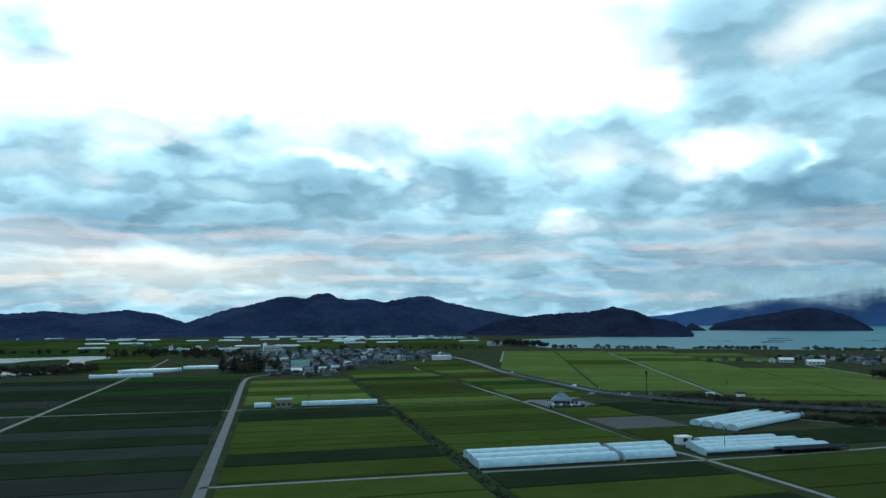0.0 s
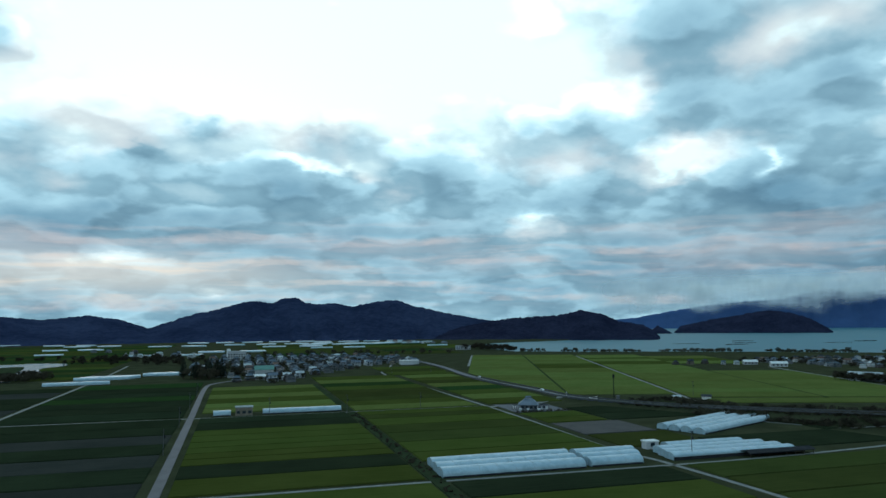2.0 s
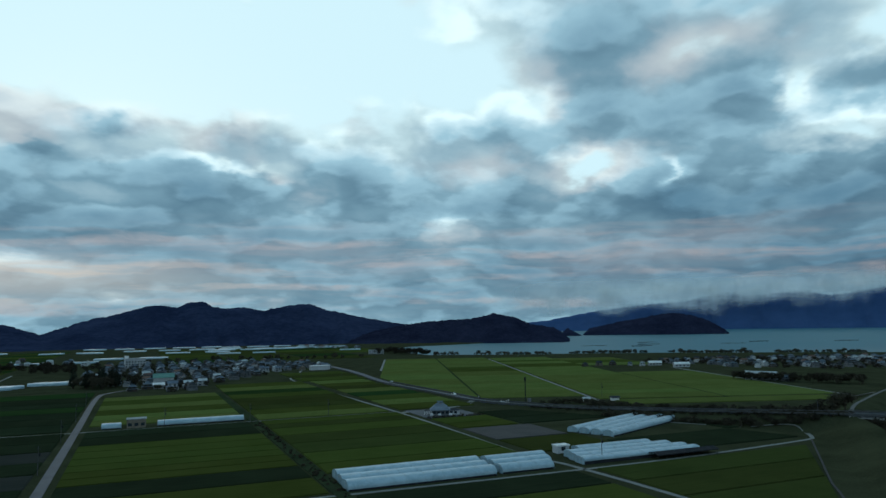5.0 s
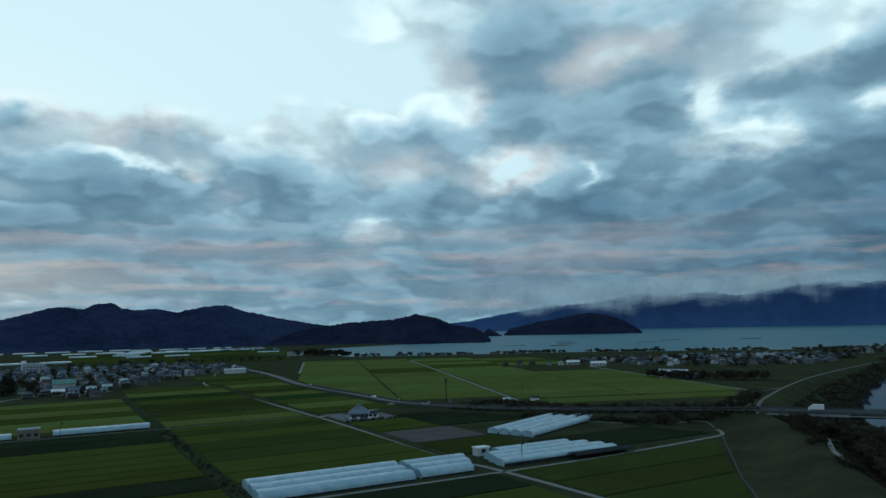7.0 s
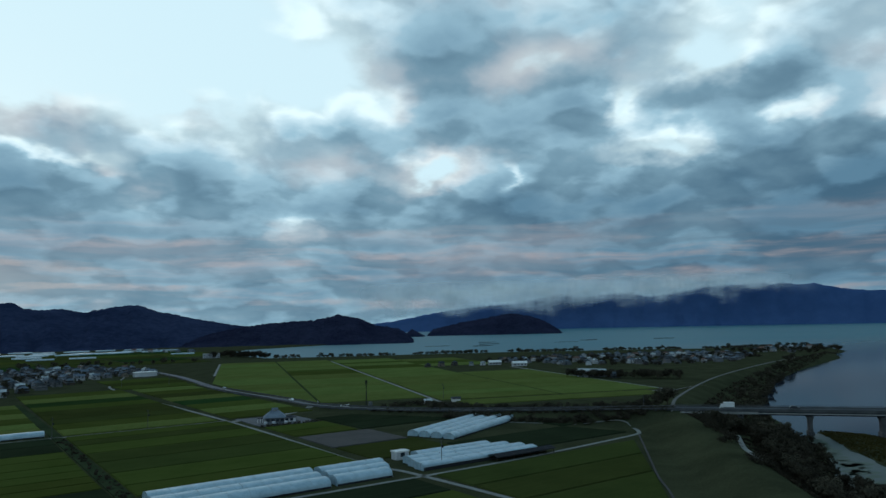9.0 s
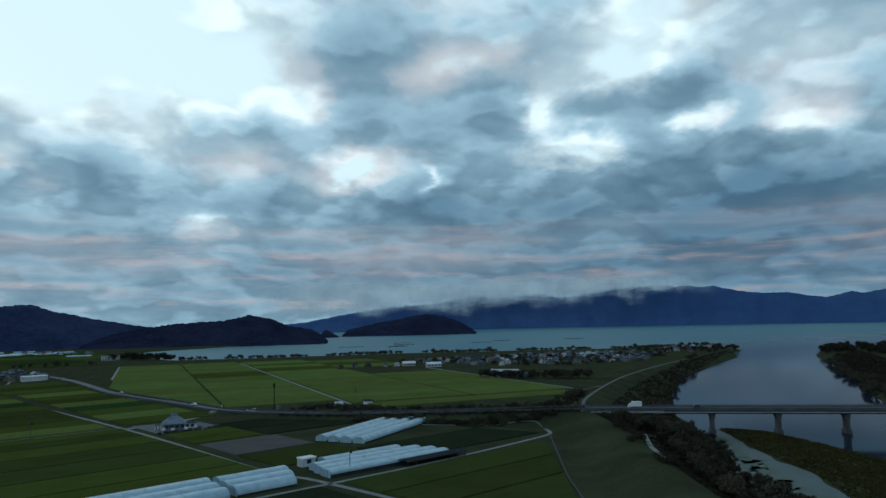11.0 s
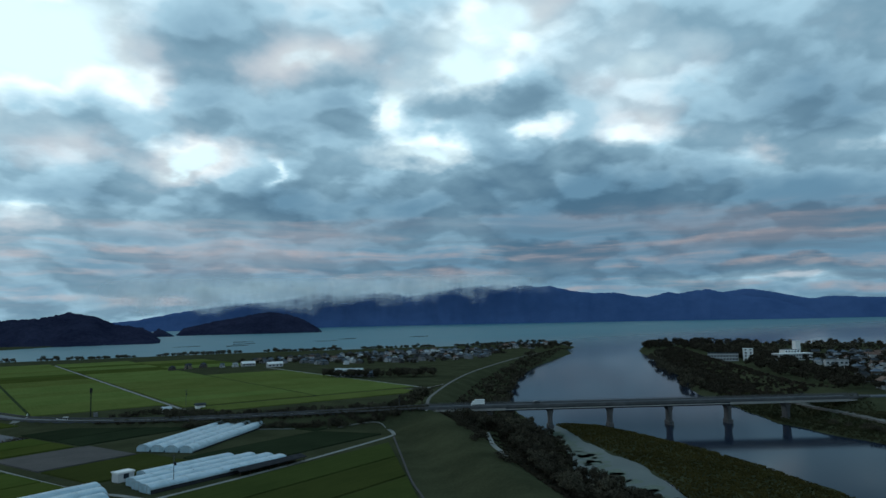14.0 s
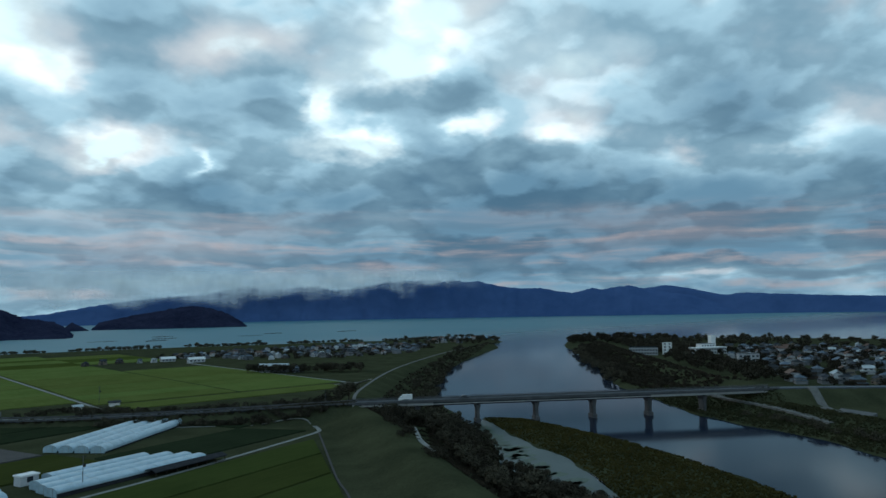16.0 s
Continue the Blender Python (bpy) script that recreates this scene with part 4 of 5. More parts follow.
for x, y in scatter(42, [(338, 560), (350, 574), (414, 500), (400, 486)], r, 3.6):
    tree("broad", x, y, r.uniform(0.7, 1.0), "grove by the lakeside village", r)
SHORE = [(182, 1172), (290, 1132), (420, 1102), (560, 1058), (640, 1014), (740, 975), (850, 905), (950, 880)]
for x, y in along(SHORE, 3.6, r, 5):
    if math.sin(x * 0.045) + 0.6 * math.sin(x * 0.13) > -0.7:
        tree("farbush" if r.random() < 0.75 else "far", x, y, r.uniform(0.45, 0.95), "trees along the lake shore", r)
for x, y in scatter(55, [(700, 800), (880, 860), (975, 850), (975, 820), (900, 740), (800, 690)], r, 6):
    tree("far", x, y, r.uniform(0.5, 1.0), "trees on the cape", r)
for x, y in scatter(34, [(90, 1250), (190, 1160), (175, 1230), (120, 1330)], r, 6):
    tree("far", x, y, r.uniform(0.8, 1.4), "grove at the head of the bay", r)
for x, y in scatter(70, [(-440, 620), (-330, 640), (-330, 690), (-370, 700)], r, 4):
    tree("far", x, y, r.uniform(0.5, 0.95), "trees round the pond", r)
for x, y in scatter(60, [(-440, 920), (-280, 860), (-250, 960), (-330, 1060), (-430, 1040)], r, 5):
    tree("far", x, y, r.uniform(0.6, 1.1), "trees beyond the pond", r)
for x, y in along([(-640, 1010), (-520, 1010), (-400, 1040)], 14, r, 8):
    tree("far", x, y, r.uniform(0.6, 1.0), "trees beyond the pond", r)
for x, y in along([(-260, 1075), (-150, 1110), (-60, 1120), (60, 1120)], 11, r, 10):
    tree("far", x, y, r.uniform(0.6, 1.1), "trees behind the village", r)
for x, y in scatter(70, [(955, 655), (1080, 600), (1000, 480), (880, 540), (830, 560)], r, 6):
    tree("far", x, y, r.uniform(0.8, 1.35), "wood on the far bank point", r)
for x, y in scatter(100, [(880, 540), (1060, 500), (1080, 250), (1000, 60), (930, 60), (880, 330)], r, 7):
    tree("far", x, y, r.uniform(0.7, 1.2), "pine wood behind the town", r)
for x, y in scatter(190, [(900, 545), (770, 440), (640, 340), (540, 262), (480, 200), (520, 190), (620, 262), (700, 330), (800, 400), (900, 480)], r, 4.5):
    tree("far", x, y, r.uniform(0.55, 1.0), "trees along the far levee", r)
for x, y in scatter(240, [(560, 215), (470, 150), (620, 60), (900, 100), (860, 380), (700, 340)], r, 5.5):
    tree("far", x, y, r.uniform(0.5, 0.9), "trees in the town", r)
for x, y in scatter(130, [(-160, 620), (-104, 606), (-88, 690), (-30, 850), (-20, 990), (-290, 1030), (-230, 780)], r, 7):
    tree("farbush" if r.random() < 0.6 else "far", x, y, r.uniform(0.5, 0.9), "trees among the village houses", r)
for x, y in scatter(130, [(430, 690), (500, 630), (600, 630), (700, 690), (750, 760), (650, 860), (470, 870), (380, 830)], r, 7):
    tree("farbush" if r.random() < 0.7 else "far", x, y, r.uniform(0.45, 0.85), "trees among the lakeside houses", r)
for x, y in scatter(170, [(840, 560), (700, 470), (590, 385), (500, 318), (440, 268), (420, 235), (450, 236), (560, 320), (720, 440), (860, 545)], r, 4):
    tree("farbush", x, y, r.uniform(0.4, 0.75), "scrub on the far bank slope", r)
for x, y in scatter(150, [(640, 318), (760, 415), (870, 520), (930, 480), (800, 350), (760, 390), (690, 350), (660, 300)], r, 5):
    tree("farbush" if r.random() < 0.4 else "far", x, y, r.uniform(0.5, 0.95), "trees round the hotel", r)
for x, y in along([(740, 500), (600, 395), (520, 330), (455, 287)], 8, r, 6):
    tree("broad", x, y, r.uniform(0.5, 0.9), "trees on the far river bank", r)
for x, y in along([(352, 165), (330, 126), (312, 98), (300, 70)], 5, r, 3):
    tree("bush", x + 6, y, r.uniform(0.6, 1.1), "bushes on the far river bank", r)


for group, pieces in WOODS.items():
    joined("bushes" if group[0] == "b" else "far_trees", "dark green " + group, "trees", pieces)


def tufts(name, label, category, poly, n, size, mat, seed, z=None):
    q = random.Random(seed)
    pts = scatter(n, poly, q)
    zs = land(np.array([p[0] for p in pts]), np.array([p[1] for p in pts]))
    verts, faces = [], []
    for (x, y), zz in zip(pts, zs):
        if zz < WATER_Z + 0.1 or any(math.hypot(x - a, y - b) < 5 for a, b in ((236, 262), (226, 251), (216, 240), (208, 231), (200, 222), (195, 214), (190, 206))):
            continue
        k = size * q.uniform(0.5, 1.5)
        for _ in range(3):
            a = q.uniform(0, math.tau)
            c, s = math.cos(a) * k, math.sin(a) * k
            o = len(verts)
            verts += [(x - c * 0.6, y - s * 0.6, zz - 0.1), (x + c * 0.6, y + s * 0.6, zz - 0.1), (x + c + s * 0.4, y + s - c * 0.4, zz + k * q.uniform(0.7, 1.4)), (x - c + s * 0.4, y - s - c * 0.4, zz + k * q.uniform(0.7, 1.4))]
            faces.append((o, o + 1, o + 2, o + 3))
    thing(name, label, category, kind="stuff", data=mesh(name, verts, faces, mat))


tufts("brush", "dark brown-green scrub on the flood plain", "brush", [(236, 296), (270, 280), (262, 248), (232, 214), (205, 186), (190, 140), (150, 60), (120, 80), (165, 160), (186, 200), (214, 244), (226, 270)], 11000, 0.38, BRUSH, 3)
tufts("brush", "dark brown scrub on the road embankment", "brush", [(120, 418), (150, 382), (192, 338), (226, 300), (231, 296), (240, 303), (200, 336), (156, 378), (126, 414)], 3600, 0.6, BRUSH, 14)
tufts("brush", "dark brown-green scrub below the levee", "brush", [(250, 306), (300, 350), (400, 430), (560, 540), (760, 660), (900, 745), (760, 650), (592, 540), (478, 463), (376, 376), (331, 334), (275, 283)], 9000, 0.7, BRUSH, 5)
tufts("brush", "dark scrub on the far bank", "brush", [(840, 560), (700, 470), (590, 385), (500, 318), (440, 268), (415, 225), (450, 200), (560, 300), (720, 420), (880, 540)], 4000, 1.0, BRUSH, 17)
tufts("reeds", "yellow-green reeds covering the river bar", "reeds", BAR, 19000, 0.30, REED, 6)
tufts("reeds", "dark green grass on the far river bank", "grass", [(304, 102), (327, 132), (340, 159), (358, 190), (390, 225), (421, 260), (450, 262), (430, 215), (395, 170), (362, 118), (330, 80)], 8000, 0.42, BANK_GRASS, 8)


# ---- houses ----
def tinted(name, dark, light, rough=0.7, world_space=True):
    return mottled(name, dark, light, 0.3, 4.0, 0.85, 0.12, 0.03, 0.4, 0.25, world_space)


TILE_BLUE = tinted("blue_grey_roof_tile", (0.065, 0.09, 0.12), (0.14, 0.18, 0.22), 0.5)
TILE_DARK = tinted("dark_grey_roof_tile", (0.022, 0.027, 0.033), (0.055, 0.062, 0.072), 0.5)
TILE_BROWN = tinted("brown_roof_tile", (0.09, 0.055, 0.045), (0.17, 0.11, 0.09), 0.6)
TILE_PALE = tinted("pale_metal_roof", (0.28, 0.32, 0.34), (0.45, 0.5, 0.52), 0.5)
TILE_HALL = tinted("grey_blue_hall_tile", (0.10, 0.13, 0.16), (0.17, 0.21, 0.25))
TILE_GREEN = tinted("green_metal_roof", (0.10, 0.22, 0.20), (0.16, 0.32, 0.28), 0.5)
WALL_WHITE = tinted("white_render", (0.32, 0.34, 0.36), (0.50, 0.52, 0.54))
WALL_GREY = tinted("grey_siding", (0.11, 0.12, 0.13), (0.2, 0.21, 0.22))
WALL_TAN = tinted("tan_siding", (0.13, 0.11, 0.09), (0.23, 0.20, 0.16))
WALL_WOOD = tinted("dark_timber_wall", (0.04, 0.032, 0.028), (0.09, 0.075, 0.06))
GLASS, GT, GB = material("window_glass", 0.12, 0.0, 0.6)
GB.inputs["Base Color"].default_value = (0.03, 0.04, 0.05, 1)


def gable(bm, x0, x1, y0, y1, z, rise, over, thick=0.25):
    """A pitched roof with its ridge along x."""
    ym = (y0 + y1) / 2
    prof = [(y0 - over, z - 0.15), (ym, z + rise), (y1 + over, z - 0.15), (y1 + over, z - 0.15 - thick), (ym, z + rise - thick), (y0 - over, z - 0.15 - thick)]
    a = [bm.verts.new((x0 - over, y, zz)) for y, zz in prof]
    b = [bm.verts.new((x1 + over, y, zz)) for y, zz in prof]
    for i in range(6):
        bm.faces.new((a[i], a[(i + 1) % 6], b[(i + 1) % 6], b[i]))
    for f in ((0, 1, 4, 5), (1, 2, 3, 4)):
        bm.faces.new([a[i] for i in f][::-1])
        bm.faces.new([b[i] for i in f])
    bmesh.ops.recalc_face_normals(bm, faces=bm.faces)
    return bm


def hip(bm, x0, x1, y0, y1, z, rise, over, inset):
    x0, x1, y0, y1 = x0 - over, x1 + over, y0 - over, y1 + over
    ym = (y0 + y1) / 2
    v = [bm.verts.new(p) for p in ((x0, y0, z), (x1, y0, z), (x1, y1, z), (x0, y1, z), (x0 + inset, ym, z + rise), (x1 - inset, ym, z + rise))]
    for f in ((0, 1, 5, 4), (1, 2, 5), (2, 3, 4, 5), (3, 0, 4), (3, 2, 1, 0)):
        bm.faces.new([v[i] for i in f])
    return bm


def house(seed, wall, roof, label):
    """A two-storey house with a tiled main roof, a lower roof and windows."""
    q = random.Random(seed)
    w, d, h = q.uniform(9, 12), q.uniform(6.5, 8.5), q.uniform(5.0, 5.8)
    root = thing("house", label, "house")
    part("wall", box(box(bmesh.new(), -w / 2, w / 2, -d / 2, d / 2, -0.3, 2.9), -w * 0.38, w * 0.42, -d * 0.42, d * 0.42, 2.9, h), wall, root)
    bm = bmesh.new()
    if seed % 2:
        gable(bm, -w * 0.38, w * 0.42, -d * 0.42, d * 0.42, h, q.uniform(1.8, 2.4), 0.7)
    else:
        hip(bm, -w * 0.38, w * 0.42, -d * 0.42, d * 0.42, h, q.uniform(1.8, 2.3), 0.7, d * 0.42)
    main = part("roof", bm, roof, root)
    part("ridge_cap", box(bmesh.new(), -w * 0.2, w * 0.24, -0.18, 0.18, h + 1.7, h + 2.45, 0.05), roof, main)
    part("lower_roof", hip(bmesh.new(), -w / 2, w / 2, -d / 2, d / 2, 2.75, 1.3, 0.7, d * 0.45), roof, root)
    for x, y, z0, ww in ((-w * 0.2, -d * 0.42 - 0.03, 3.5, 1.8), (w * 0.2, -d * 0.42 - 0.03, 3.5, 1.8), (-w * 0.22, -d / 2 - 0.03, 0.6, 2.6)):
        part("window", box(bmesh.new(), x - ww / 2, x + ww / 2, y, y + 0.08, z0, z0 + 1.3), GLASS, root)
    return root


KINDS_OF_HOUSE = [
    (WALL_WHITE, TILE_BLUE, "two-storey house, pale walls and blue-grey tiled roof"), (WALL_GREY, TILE_BLUE, "two-storey grey house with blue-grey hipped roof"),
    (WALL_TAN, TILE_DARK, "two-storey tan house with dark tiled roof"), (WALL_WOOD, TILE_DARK, "dark timber house with dark hipped tile roof"),
    (WALL_WHITE, TILE_BROWN, "two-storey white house with brown tiled roof"), (WALL_GREY, TILE_DARK, "two-storey grey house with dark hipped roof"),
    (WALL_WHITE, TILE_PALE, "white house with pale metal roof"), (WALL_WOOD, TILE_BLUE, "dark timber house with blue-grey tiled roof"),
]
PLANS = {}


def house_parts(k):
    """The meshes of one kind of house: name, mesh, the part that carries it."""
    if k not in PLANS:
        wall, roof, label = KINDS_OF_HOUSE[k]
        root = house(k + 1, wall, roof, label)
        PLANS[k] = [(o.name.split(".")[0], o.data, o.parent is not root) for o in root.children_recursive]
        for o in list(root.children_recursive) + [root]:
            bpy.data.objects.remove(o)
    return PLANS[k]


FAR_HOUSES = []


def place_house(k, x, y, turn, group, size=1.0, near=True):
    m = pose(x, y, max(0.0, level(x, y)), 0, 0, turn) @ Matrix.Diagonal((size, size, size, 1))
    if not near:
        FAR_HOUSES.extend((me, m) for _, me, _ in house_parts(k))
        return
    root = thing("house", KINDS_OF_HOUSE[k][2], "house", group, m=m)
    last = root
    for name, me, sub in house_parts(k):
        if sub:
            share(name, me, roof_part)
        else:
            ob = share(name, me, root)
            if name == "roof":
                roof_part = ob


def settlement(poly, gu, gv, turn, group, keep, q, weights, near, jitter=2.5, skip=(), sizes=(0.66, 0.95)):
    c, s = math.cos(radians(turn)), math.sin(radians(turn))
    us = [p[0] * c + p[1] * s for p in poly]
    vs = [-p[0] * s + p[1] * c for p in poly]
    spots = []
    for u in np.arange(min(us), max(us), gu):
        for v in np.arange(min(vs), max(vs), gv):
            a, b = u + q.uniform(-jitter, jitter), v + q.uniform(-jitter, jitter)
            x, y = float(a * c - b * s), float(a * s + b * c)
            if q.random() < keep and in_poly(x, y, poly) and all(math.hypot(x - p[0], y - p[1]) > p[2] for p in skip):
                spots.append((x, y))
    spots.sort(key=lambda p: p[0] ** 2 + p[1] ** 2)
    for n, (x, y) in enumerate(spots):
        place_house(q.choices(range(8), weights)[0], x, y, turn + q.choice((0, 0, 90, 180, 270)) + q.uniform(-6, 6), group, q.uniform(*sizes), n < near)


q = random.Random(11)
settlement([(-165, 622), (-104, 604), (-88, 690), (-40, 840), (10, 850), (-20, 990), (-71, 1050), (-290, 1030), (-240, 800), (-215, 710), (-150, 660)], 15, 14, 13.6, "houses of the village", 0.82, q, [2, 5, 2, 3, 1, 5, 1.4, 5], near=140, skip=((-140, 690, 16), (-237, 985, 20), (-140, 655, 14)))
settlement([(430, 700), (500, 640), (600, 640), (690, 690), (740, 760), (650, 850), (470, 860), (390, 830), (420, 760)], 18, 16, -6, "houses of the lakeside village", 0.72, q, [3, 5, 2, 3, 1, 5, 2.4, 4], near=80, sizes=(0.55, 0.78))
settlement([(770, 790), (860, 830), (930, 840), (880, 760), (800, 720)], 18, 17, -6, "houses on the cape", 0.6, q, [4, 3, 1, 1, 2, 2, 2, 1], near=0)
settlement([(470, 170), (560, 225), (640, 262), (700, 330), (860, 370), (900, 250), (800, 120), (620, 60), (520, 110)], 16, 15, 30, "houses of the town", 0.6, q, [1.5, 3, 3, 4, 3, 4, 1.2, 3], near=70, skip=((656, 274, 22), (735, 341, 34), (697, 388, 24)))
settlement([(-600, 1330), (-330, 1180), (-250, 1060), (-420, 1060), (-480, 1200)], 26, 24, 13.6, "far houses of the plain", 0.5, q, [3, 3, 1, 1, 1, 2, 4, 1], near=0)
settlement([(-60, 1700), (100, 1560), (60, 1640), (0, 1760)], 22, 20, 13.6, "far houses under the hill", 0.6, q, [3, 3, 1, 1, 1, 2, 4, 1], near=0)
for x, y, k in ((352, 556, 6), (372, 538, 1), (362, 572, 0), (330, 790, 3), (345, 776, 0), (357, 770, 6), (312, 786, 2), (290, 772, 3)):
    place_house(k, x, y, -6 + q.uniform(-25, 25), "scattered houses in the fields", q.uniform(0.55, 0.75))
joined("far_houses", "far grey and white houses of the plain", "houses", FAR_HOUSES)


# ---- single buildings ----
def building(name, label, category, x, y, turn, w, d, h, wall, roof, roof_kind="flat", rows=0, cols=0, group=""):
    """A plain building with rows of windows: x along its length."""
    root = thing(name, label, category, group, m=pose(x, y, max(0.0, level(x, y)), 0, 0, turn))
    part("wall", box(bmesh.new(), -w / 2, w / 2, -d / 2, d / 2, -0.5, h), wall, root)
    if roof_kind == "flat":
        bm = box(bmesh.new(), -w / 2 - 0.25, w / 2 + 0.25, -d / 2 - 0.25, d / 2 + 0.25, h, h + 0.45, 0.05)
    elif roof_kind == "gable":
        bm = gable(bmesh.new(), -w / 2, w / 2, -d / 2, d / 2, h, d * 0.28, 0.6)
    else:
        bm = hip(bmesh.new(), -w / 2, w / 2, -d / 2, d / 2, h, d * 0.3, 0.7, d * 0.48)
    part("roof", bm, roof, root)
    if rows:
        pane = mesh("window", [(-0.9, -0.06, 0), (0.9, -0.06, 0), (0.9, -0.06, 1.5), (-0.9, -0.06, 1.5), (-0.9, 0.05, 0), (0.9, 0.05, 0), (0.9, 0.05, 1.5), (-0.9, 0.05, 1.5)], [(0, 1, 2, 3), (0, 4, 5, 1), (3, 2, 6, 7), (0, 3, 7, 4), (1, 5, 6, 2)], GLASS)
        for j in range(rows):
            for i in range(cols):
                share("window", pane, root, pose(-w / 2 + w * (i + 0.5) / cols, -d / 2, 1.0 + j * 3.1))
    return root


building("barn", "grey farm shed with flat pale roof and wide opening", "barn", *grid1(7, 414), TURN1, 9, 6.5, 4.2, WALL_TAN, TILE_PALE, "flat", 1, 3)
building("packing_shed", "white flat-roofed packing shed by the greenhouses", "shed", 94.5, 283, TURN1, 5.4, 3.6, 2.7, WALL_WHITE, WHITE_PAINT, "flat", 1, 1)
building("machine_shed", "long low dark shed behind the packing shed", "shed", 107, 282, TURN1, 14, 3.5, 1.8, WALL_WOOD, DARK_METAL, "gable")


def open_shed():
    root = thing("open_shed", "long dark open-fronted shed with black roof", "shed", m=pose(*grid1(181, 226.5), 0.05, 0, 0, TURN1))
    part("roof", gable(bmesh.new(), 0, 28, -2.6, 2.6, 1.9, 0.6, 0.4), DARK_METAL, root)
    part("back_wall", box(bmesh.new(), 0, 28, 2.3, 2.5, 0, 1.9), WALL_WOOD, root)
    for k in range(8):
        part("post", box(bmesh.new(), k * 3.96, k * 3.96 + 0.18, -2.5, -2.3, 0, 1.8), TRUNK, root)


open_shed()


def hall():
    """A hall with a steep stepped hipped roof, a lantern gable and a long low wing."""
    root = thing("hall", "ceremonial hall with steep grey-blue stepped roof", "hall", m=pose(68, 411, 0.15, 0, 0, -8) @ Matrix.Diagonal((0.74, 0.74, 0.74, 1)))
    part("wall", box(bmesh.new(), -6.5, 6.5, -5.5, 5.5, 0, 3.4), WALL_GREY, root)
    part("roof", hip(bmesh.new(), -6.5, 6.5, -5.5, 5.5, 3.3, 5.0, 1.4, 5.6), TILE_HALL, root)
    part("upper_roof", gable(bmesh.new(), -1.7, 1.7, -1.0, 1.0, 8.6, 1.1, 0.5), TILE_HALL, root)
    part("lantern_wall", box(bmesh.new(), -1.6, 1.6, -0.95, 0.95, 6.6, 8.6), WALL_WHITE, root)
    part("wing_wall", box(bmesh.new(), 6.5, 14.5, -4.5, 3.0, 0, 2.9), WALL_WHITE, root)
    part("wing_roof", hip(bmesh.new(), 6.5, 14.5, -4.5, 3.0, 2.9, 1.3, 0.8, 3.6), TILE_DARK, root)
    part("porch_roof", box(bmesh.new(), -12, -6.5, -3.4, 2.4, 2.7, 3.0, 0.05), TILE_DARK, root)
    for k in range(4):
        part("column", box(bmesh.new(), -11.8 + k * 1.7, -11.5 + k * 1.7, -3.2, -2.9, 0, 2.7), WHITE_PAINT, root)
    for k in range(6):
        part("window", box(bmesh.new(), -5.6 + k * 3.2, -3.4 + k * 3.2, -5.56 if k < 4 else -4.56, -5.48 if k < 4 else -4.48, 0.7, 2.5), GLASS, root)


thing("car_park", "grey paved car park round the hall", "car park", kind="structure", data=mesh("car_park", [(*grid1(u, v), z) for z in (0.0, 0.16) for u, v in ((150, 370), (181, 368), (181, 402), (150, 408))], [(4, 5, 6, 7), (0, 1, 5, 4), (1, 2, 6, 5), (2, 3, 7, 6), (3, 0, 4, 7)], ASPHALT))
hall()
for k in range(14):
    tree("bush", *grid1(149.5 + 2.4 * k, 366.5 + r.uniform(-0.5, 0.5)), r.uniform(0.35, 0.6), "clipped bushes round the car park", r, z=0)

building("warehouse", "warehouse with pale green metal roof", "warehouse", -139, 690, TURN1, 17, 12, 6.5, WALL_WHITE, TILE_GREEN, "gable", 1, 4)
building("long_shed", "low white-roofed shed at the village edge", "shed", -137, 655, TURN1, 20, 6, 2.6, WALL_GREY, WHITE_PAINT, "gable", 1, 4)
building("apartment_block", "white apartment block with flat roof", "apartments", -237, 985, TURN1, 24, 10, 12, WALL_WHITE, WALL_WHITE, "flat", 3, 7)
building("stair_tower", "white stair tower beside the apartment block", "tower", -248.5, 986, TURN1, 5, 6, 15, WHITE_PAINT, WHITE_PAINT)
building("hotel", "long white hotel of three storeys by the lake", "hotel", 696, 392, -62, 28, 9, 7.0, WALL_WHITE, WALL_GREY, "flat", 3, 10)
building("hotel_tower", "tall white block at the end of the hotel", "hotel", 708, 372, -62, 9, 9, 11.5, WHITE_PAINT, WHITE_PAINT, "flat", 4, 2)
building("spa_building", "wide white lakeside building with stepped roof", "hotel", 737, 342, -32, 36, 12, 6.4, WALL_WHITE, WHITE_PAINT, "flat", 2, 12)
building("spa_upper_block", "white upper block behind the lakeside building", "hotel", 746, 348, -32, 16, 9, 9.5, WHITE_PAINT, WALL_GREY, "flat", 3, 5)
building("lift_tower", "slim tall white tower", "tower", 768, 350, -32, 5.5, 5.5, 17, WHITE_PAINT, WHITE_PAINT, "flat")
building("school", "white building with dark recessed windows", "school", 656, 273, -58, 17, 9, 7, WALL_WHITE, WALL_GREY, "flat", 2, 5)
building("clubhouse", "white-walled lakeside clubhouse with white roof", "clubhouse", 372, 770, -10, 14, 7, 3.2, WALL_WHITE, WHITE_PAINT, "gable", 1, 4)
building("clubhouse", "white-walled workshop with white roof", "workshop", 384, 732, -10, 16, 7, 3.4, WALL_WHITE, WHITE_PAINT, "gable", 1, 4)
building("workshop", "grey workshop with pale roof by the grove", "workshop", 362, 557, -50, 24, 9, 4.5, WALL_GREY, TILE_PALE, "gable", 1, 5)
building("pump_house", "small white pump house in the fields", "shed", 165, 441, 0, 4, 3, 2.6, WHITE_PAINT, TILE_PALE, "gable")
building("pump_house", "small white pump house by a farm lane", "shed", 186, 446, -8, 5, 3, 2.2, WHITE_PAINT, TILE_DARK, "gable")
